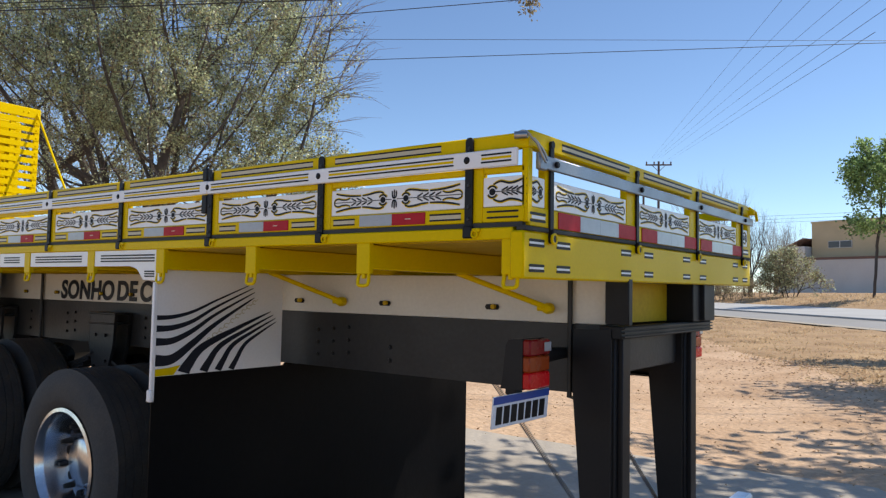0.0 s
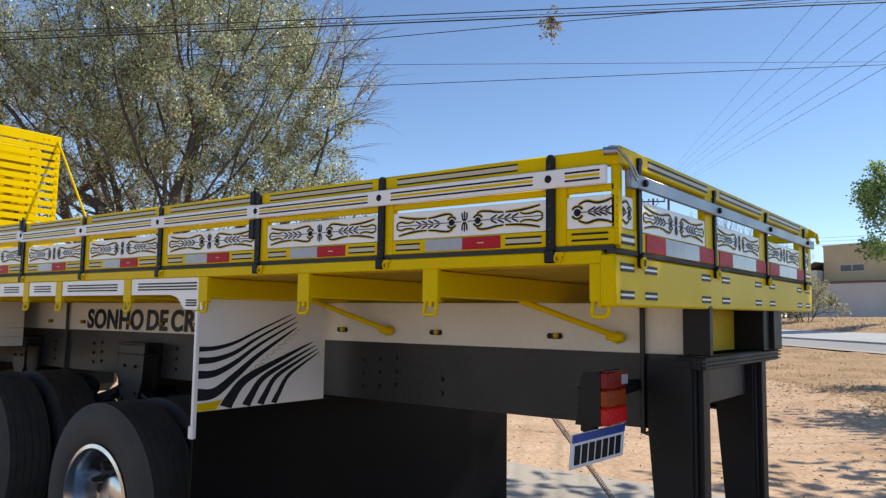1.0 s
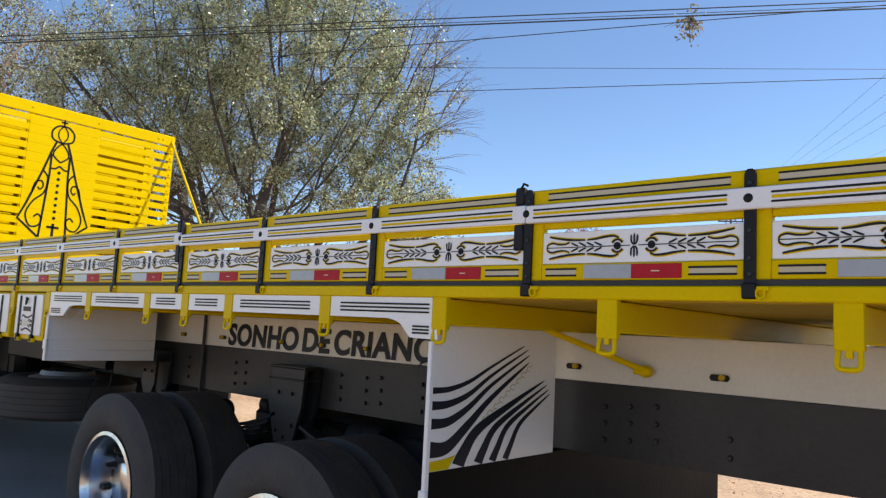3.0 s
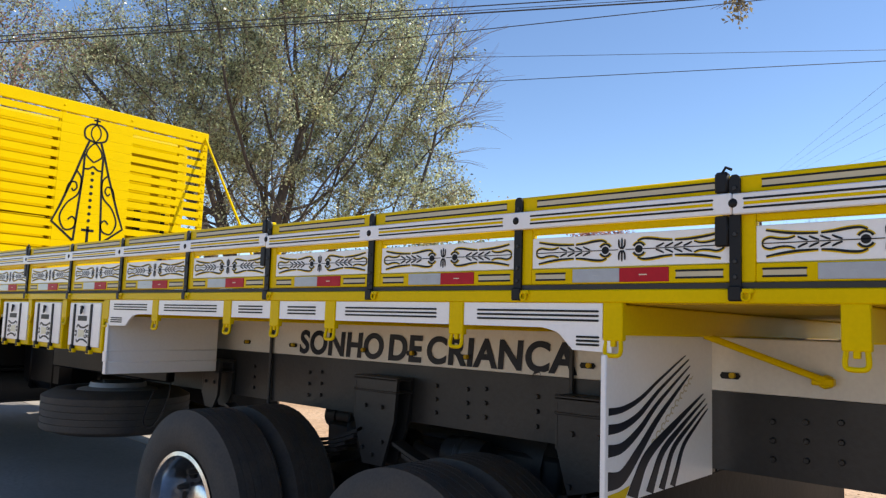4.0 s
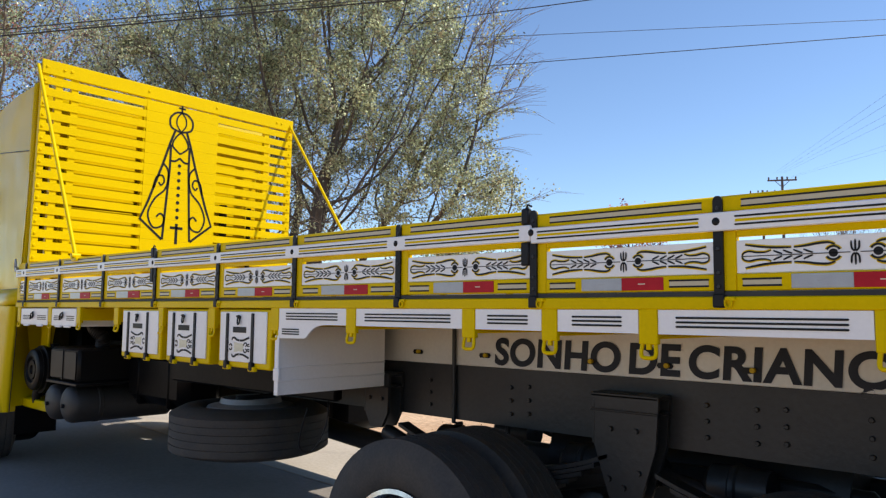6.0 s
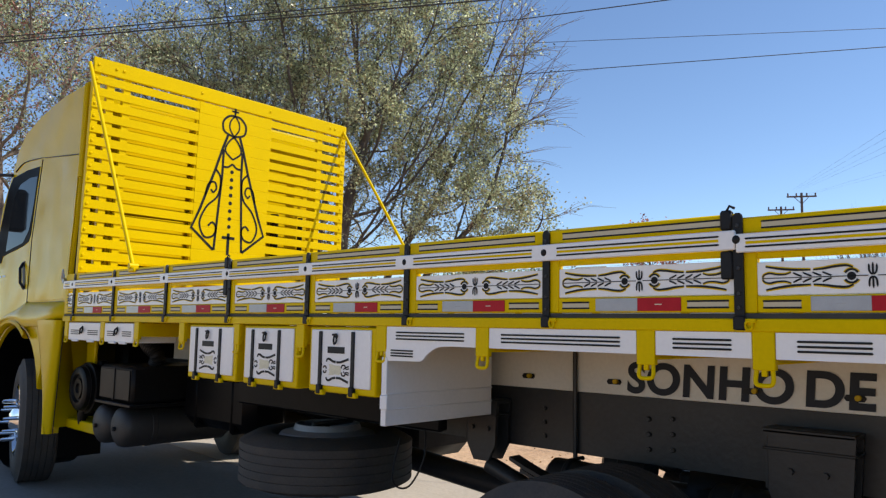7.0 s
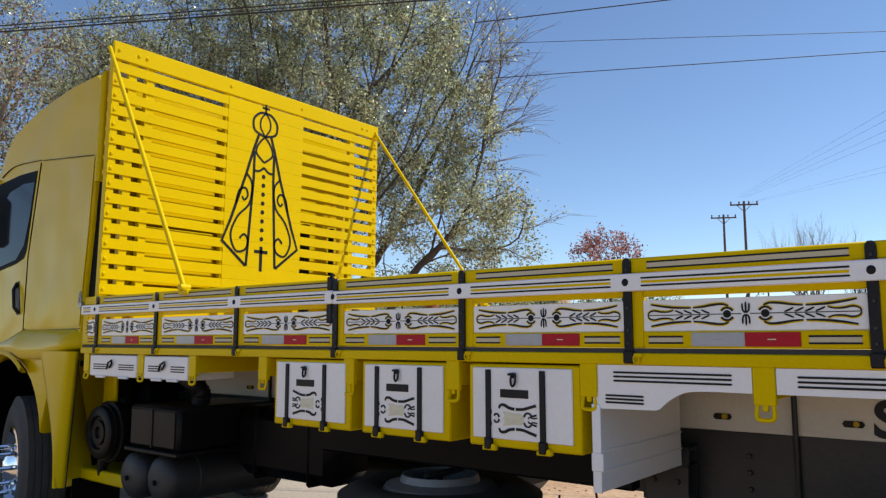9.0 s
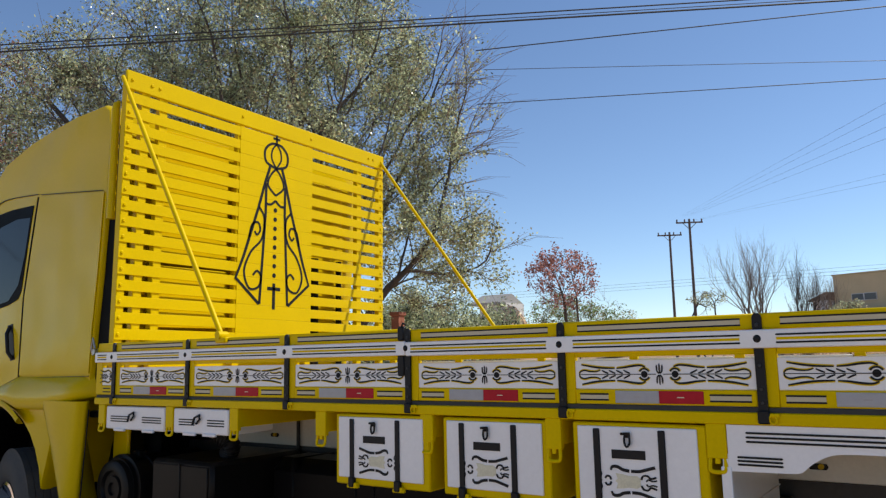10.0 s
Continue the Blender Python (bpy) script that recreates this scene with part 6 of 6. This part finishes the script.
# a shade tree beside the driveway, known by its dappled shadow
def shade_tree(bx_, by_, lobes, seed):
    rng = np.random.default_rng(seed)
    st = thing("tree", on(bx_, by_), "leafy shade tree beside the driveway", "tree")
    base_ = Vector(on(bx_, by_))
    b, cc = Build(), []
    fork_ = base_ + Vector((-0.2, 0, 2.4))
    b.tube([base_ - Vector((0, 0, 0.1)), base_ + Vector((-0.15, 0.1, 1.2)), fork_], [0.24, 0.19, 0.17], 9)
    for (lx_, ly_, lz_), rad, n in lobes:
        c = Vector((lx_, ly_, lz_))
        b.tube(smooth_line([fork_, fork_.lerp(c, 0.5) + Vector((0, 0, 0.3)), c], 4), [0.13 - 0.011 * i for i in range(9)], 7)
        for k in range(26):
            u = Vector(rng.normal(size=3)).normalized()
            tip = c + Vector((u.x * rad[0], u.y * rad[1], u.z * rad[2])) * rng.uniform(0.7, 1.0)
            b.tube(smooth_line([fork_.lerp(c, rng.uniform(0.6, 1.0)), c.lerp(tip, 0.5) + Vector((0, 0, 0.1)), tip], 3), [0.035 - 0.004 * i for i in range(7)], 4)
            m = n // 26
            w_ = rng.uniform(0.15, 1.05, (m, 1))
            cc.append(np.array(c) * (1 - w_) + np.array(tip) * w_ + rng.normal(size=(m, 3)) * 0.28)
    part("trunk", b, BARK, st)
    part("crown", leaf_mesh("crown", np.concatenate(cc), 0.15, LEAF, rng), LEAF, st)


shade_tree(7.6, 8.2, [((2.55, 3.9, 5.6), (1.9, 2.0, 1.1), 5000), ((2.3, 7.0, 5.9), (1.9, 1.7, 0.9), 750), ((4.9, 9.8, 6.4), (3.2, 3.6, 1.4), 1600), ((8.6, 6.4, 7.4), (2.6, 2.6, 1.6), 2600)], 41)
shade_tree(7.0, 18.0, [((3.9, 14.8, 6.4), (2.6, 1.6, 0.9), 1300), ((3.2, 19.0, 6.2), (2.4, 0.8, 0.6), 600)], 43)
for i, (x, y, n) in enumerate(((-26.0, 27.0, 4600), (-22.6, 21.0, 5200), (-21.5, 22.9, 5200), (-24.6, 23.6, 4600))):
    tree("bush", on(x, y), 6, 1.65, 0.04, 3, "scrubby greyish green bush", n * 2, 0.075, 65 + i, 0.05, 0.9, 0.3, bark=TWIG, lean=0.8)

# dry verge grass in tufts
rng = np.random.default_rng(7)
vs, fs = [], []
for i in range(8000):
    s, u = rng.uniform(7.0, 13.7) + 0.5 * rng.normal(), rng.uniform(-4, 34)
    if i % 7 == 0:
        s = rng.uniform(22.4, 30)
    x, y = road_xy(s, u)
    z = ground_z(x, y) - 0.02
    h = rng.uniform(0.015, 0.03) + 0.06 * rng.uniform() ** 3
    for k in range(4):
        a, w = rng.uniform(0, 6.28), 0.022
        lx_, ly_ = rng.normal(0, 0.05), rng.normal(0, 0.05)
        px, py = x + rng.normal(0, 0.09), y + rng.normal(0, 0.09)
        n = len(vs)
        vs += [(px - w * math.cos(a), py - w * math.sin(a), z), (px + w * math.cos(a), py + w * math.sin(a), z), (px + lx_, py + ly_, z + h)]
        fs.append((n, n + 1, n + 2))
# low dry scrub and fallen branches along the far side of the road
for i in range(900):
    s, u = 22.6 + abs(rng.normal(0, 5)), rng.uniform(-2, 60)
    x, y = road_xy(s, u)
    z = ground_z(x, y) - 0.02
    for k in range(6):
        n, a, w, h = len(vs), rng.uniform(0, 6.28), 0.03, rng.uniform(0.05, 0.3)
        px, py = x + rng.normal(0, 0.3), y + rng.normal(0, 0.3)
        vs += [(px - w * math.cos(a), py - w * math.sin(a), z), (px + w * math.cos(a), py + w * math.sin(a), z), (px + rng.normal(0, 0.2), py + rng.normal(0, 0.2), z + h)]
        fs.append((n, n + 1, n + 2))
gm = bpy.data.meshes.new("dry_grass")
gm.from_pydata(vs, [], fs)
gm.materials.append(STRAW)
tagged(new("dry_grass", gm), "dry straw-coloured grass tufts on the verge", "grass", kind="stuff")
b = Build()
rng = np.random.default_rng(9)
for i in range(2200):
    x, y = rng.uniform(-9, 4), rng.uniform(4.0, 14)
    z, r = ground_z(x, y), rng.uniform(0.006, 0.02)
    p = [(x + r * rng.normal(0, 0.6), y + r * rng.normal(0, 0.6), z - r * 0.4 + r * rng.uniform(0, 1.4)) for _ in range(6)]
    b.add(p, [(0, 1, 2), (0, 2, 3), (0, 3, 4), (0, 4, 1), (5, 2, 1), (5, 3, 2), (5, 4, 3), (5, 1, 4)])
tagged(new("litter", b.mesh("litter", STRAW)), "dry leaves and pebbles scattered on the dirt", "litter", kind="stuff")

b = Build()
for i in range(6000):
    s, u = rng.normal(7.2, 1.5), rng.uniform(-3, 16)
    if i % 3 == 0:
        s = 22.3 + abs(rng.normal(0, 3.0))
        u = rng.uniform(10, 50)
    x, y = road_xy(s, u)
    z, r = ground_z(x, y) + 0.004, rng.uniform(0.012, 0.035)
    a, k = rng.uniform(0, 6.28), rng.uniform(0.3, 0.6)
    c_, s_ = math.cos(a) * r, math.sin(a) * r
    b.add([(x - c_, y - s_, z), (x + s_ * k, y - c_ * k, z + r * 0.5), (x + c_, y + s_, z + 0.004), (x - s_ * k, y + c_ * k, z + r * 0.3)], [(0, 1, 2), (0, 2, 3)])
tagged(new("leaf_litter", b.mesh("leaf_litter", DEBRIS)), "curled brown fallen leaves on the dirt and verge", "litter", kind="stuff")


def pole(x, y, top, label):
    t = thing("utility_pole", on(x, y), label, "utility pole")
    z = ground_z(x, y)
    part("shaft", Build().tube([(x, y, z - 0.2), (x, y, top)], [0.17, 0.11], 10), WOODPOLE, t)
    d = Vector((0.87, 0.47, 0)).normalized()
    c = Vector((x, y, top - 0.35))
    part("crossarm", Build().tube([c - d * 1.3, c + d * 1.3], 0.08, 6).tube([c - d * 0.7, c - Vector((0, 0, 0.7))], 0.03, 5).tube([c + d * 0.7, c - Vector((0, 0, 0.7))], 0.03, 5), WOODPOLE, t)
    for k in (-1.2, -0.45, 0.45, 1.2):
        part("insulator", Build().lathe([(0.0, 0.35), (0.06, 0.33), (0.09, 0.2), (0.05, 0.15), (0.09, 0.08), (0.04, 0.0)], 8, "z", c + d * k), WOODPOLE, t)
    return t


pole(-25.9, 72.0, 14.65, "dark wooden utility pole with a crossarm")
pole(-30.0, 78.5, 14.6, "dark wooden utility pole with a crossarm")


def wire(p0, p1, r, sag=0.0, label="black overhead cable above the driveway"):
    p0, p1 = Vector(p0), Vector(p1)
    pts = [p0.lerp(p1, t) - Vector((0, 0, 4 * sag * t * (1 - t))) for t in np.linspace(0, 1, 17)]
    tagged(new("overhead_wire", Build().tube(pts, r, 5).mesh("overhead_wire", CABLE)), label, "wire", "overhead wires")


# near and middle cables over the yard: a point, the way, the thickness
for p, d, r in (((-4.3, 7.51, 5.56), (0.816, 0.577, 0.048), 0.011), ((-4.3, 8.13, 5.9), (0.816, 0.577, 0.048), 0.009), ((-4.3, 7.62, 5.64), (0.816, 0.577, 0.048), 0.005),
                ((-4.3, 6.45, 5.07), (0.792, 0.601, 0.11), 0.006), ((-4.3, 9.19, 5.11), (0.816, 0.577, 0.048), 0.006), ((-4.3, 9.26, 5.35), (0.765, 0.643, 0.04), 0.004)):
    wire(Vector(p) - Vector(d) * (6.3 if p[1] > 9 else (4.9 if p[1] < 7 else 26)), Vector(p) + Vector(d) * 45, r)
for z in (9.7, 9.35, 9.0):
    wire((-95, 84, z + 0.4), (40, 78, z), 0.012, 0.4, "thin far overhead cable in the sky")
for i, d in enumerate(((0.3953, -0.9116, -0.1131), (0.3999, -0.9094, -0.1144), (0.3996, -0.9087, -0.1207), (0.3958, -0.9094, -0.1275), (0.362, -0.9205, -0.1471), (0.3554, -0.9224, -0.1511))):
    p = Vector((-25.9, 72.0, 15.0)) + Vector((0.87, 0.47, 0)) * 0.6 * (-1.2 + 0.48 * i) - Vector((0, 0, 0.0 if i < 4 else 0.5))
    wire(p, p + Vector(d) * 72, 0.0045 if i < 4 else 0.003, 0.0, "thin black overhead cable in the sky")
# dry clump caught on the cable
t = thing("dry_clump", (-4.3, 7.51, 5.56), "dry brown plant clump hanging from the cable", "plant")
rng = np.random.default_rng(3)
b = Build()
for k in range(16):
    d = Vector((rng.normal(0, 0.5), rng.normal(0, 0.5), -abs(rng.normal(0.5, 0.4)))).normalized()
    b.tube([Vector((-4.3, 7.51, 5.55)), Vector((-4.3, 7.51, 5.55)) + d * rng.uniform(0.15, 0.4)], [0.006, 0.002], 4)
part("stalks", b, TWIG, t)
part("dry_leaves", leaf_mesh("dry_leaves", rng.normal(size=(110, 3)) * (0.07, 0.07, 0.13) + (-4.3, 7.51, 5.41), 0.04, LEAF_DRY, rng), LEAF_DRY, t)

# house and boundary wall across the road
HD = Vector((0.93, -0.37, 0)).normalized()
HN = Vector((-HD.y, HD.x, 0))
H0 = Vector((-14.8, 83.0, 1.65))


def house_box(b, u0, u1, v0, v1, z0, z1):
    p = [H0 + HD * u + HN * v + Vector((0, 0, z)) for u in (u0, u1) for v in (v0, v1) for z in (z0, z1)]
    return b.add(p, [(0, 1, 3, 2), (4, 6, 7, 5), (0, 4, 5, 1), (2, 3, 7, 6), (0, 2, 6, 4), (1, 5, 7, 3)])


hs_ = thing("house", tuple(H0 + HD * -12.7 + HN * 22.8), "two-storey ochre plastered house with a flat roof", "house")
part("wall", house_box(Build(), -12.7, 6, 22.8, 34, -0.3, 9.45), HOUSE, hs_, "ochre plaster walls")
part("parapet", house_box(Build(), -12.8, 6.1, 22.7, 34.1, 9.45, 9.65), HOUSE, hs_)
for u in (-10.4, -2.0):
    w = part("window", house_box(Build(), u, u + 3.2, 22.7, 22.85, 6.0, 6.95), WALLW, hs_)
    part("pane", house_box(Build(), u + 0.08, u + 1.52, 22.66, 22.75, 6.08, 6.87), WINDOWD, w)
    part("pane", house_box(Build(), u + 1.68, u + 3.12, 22.66, 22.75, 6.08, 6.87), WINDOWD, w)
part("tiled_eave", house_box(Build(), -12.7, 6, 20.5, 22.65, 4.4, 4.7), ROOFT, hs_)
h3 = thing("house", (-37.0, 53.0, ground_z(-37, 53)), "white house with a grey pitched roof behind the trees", "house")
gz_ = ground_z(-37, 53)
part("wall", Build().box(-38.0, -35.4, 51.5, 54.5, gz_ - 0.3, 5.9), WALLW, h3, "white plaster walls")
part("roof", Build().prism([(51.0, 5.75), (55.0, 5.75), (55.0, 5.95), (53.0, 6.75), (51.0, 5.95)], lambda a, c, t: (t, a, c), -38.6, -35.7), ASPHALT, h3, "grey pitched roof")
w = part("window", Build().box(-37.4, -36.2, 51.4, 51.55, 3.4, 4.6), WALLW, h3)
part("pane", Build().box(-37.3, -36.3, 51.36, 51.45, 3.5, 4.5), WINDOWD, w)
h2 = thing("house", tuple(H0 + HD * -14.5 + HN * 21.5), "small house with a brown tiled roof", "house")
part("wall", house_box(Build(), -15.0, -12.9, 21.5, 27, -0.3, 6.3), WALLW, h2)
o = [(-15.4, 6.2), (-12.9, 7.2), (-12.9, 7.4), (-15.4, 6.4)]
b = Build()
b.add([H0 + HD * u + HN * v + Vector((0, 0, z)) for v in (21.1, 27.4) for u, z in o], [(0, 1, 2, 3), (7, 6, 5, 4), (0, 4, 5, 1), (1, 5, 6, 2), (2, 6, 7, 3), (3, 7, 4, 0)])
part("roof", b, ROOFT, h2)
solid("boundary_wall", house_box(house_box(Build(), -3, 30, 0, 0.25, -0.3, 3.2), -3.1, 30, -0.05, 0.3, 3.2, 3.3), WALLW, "long white plastered boundary wall", "wall", kind="structure")
solid("far_house", house_box(house_box(Build(), -42, -33, 6, 14, -0.3, 4.2), -42.3, -32.7, 5.7, 14.3, 4.2, 4.5), WALLW, "pale far house with a flat roof", "house")
# heaped earth and a brick gatepost beyond the yard
b, rng = Build(), np.random.default_rng(12)
mx_, my_ = -26.7, 36.6
vs = []
for i in range(9):
    for j in range(28):
        a, r_ = 2 * math.pi * j / 28, 2.6 * i / 8
        h_ = 4.5 * (1 - (i / 8) ** 1.4) + 0.35 * noise.noise(Vector((r_ * math.cos(a), r_ * math.sin(a), 3))) * (1 if i < 8 else 0)
        vs.append((mx_ + r_ * 1.2 * math.cos(a), my_ + r_ * math.sin(a), ground_z(mx_, my_) - 0.1 + h_))
b.add(vs, [(i * 28 + j, i * 28 + (j + 1) % 28, (i + 1) * 28 + (j + 1) % 28, (i + 1) * 28 + j) for i in range(8) for j in range(28)])
solid("dirt_mound", b, DIRT, "heap of reddish earth beyond the yard", "mound")
gp = thing("gatepost", on(-18.05, 14.8), "red brick gatepost behind the truck", "gatepost")
gx, gy, gz = on(-18.05, 14.8)
part("post", Build().box(gx - 0.14, gx + 0.14, gy - 0.14, gy + 0.14, gz - 0.1, 2.75, 0.01), BRICK, gp)
part("cap", Build().box(gx - 0.18, gx + 0.18, gy - 0.18, gy + 0.18, 2.75, 2.86, 0.015), BRICK, gp)
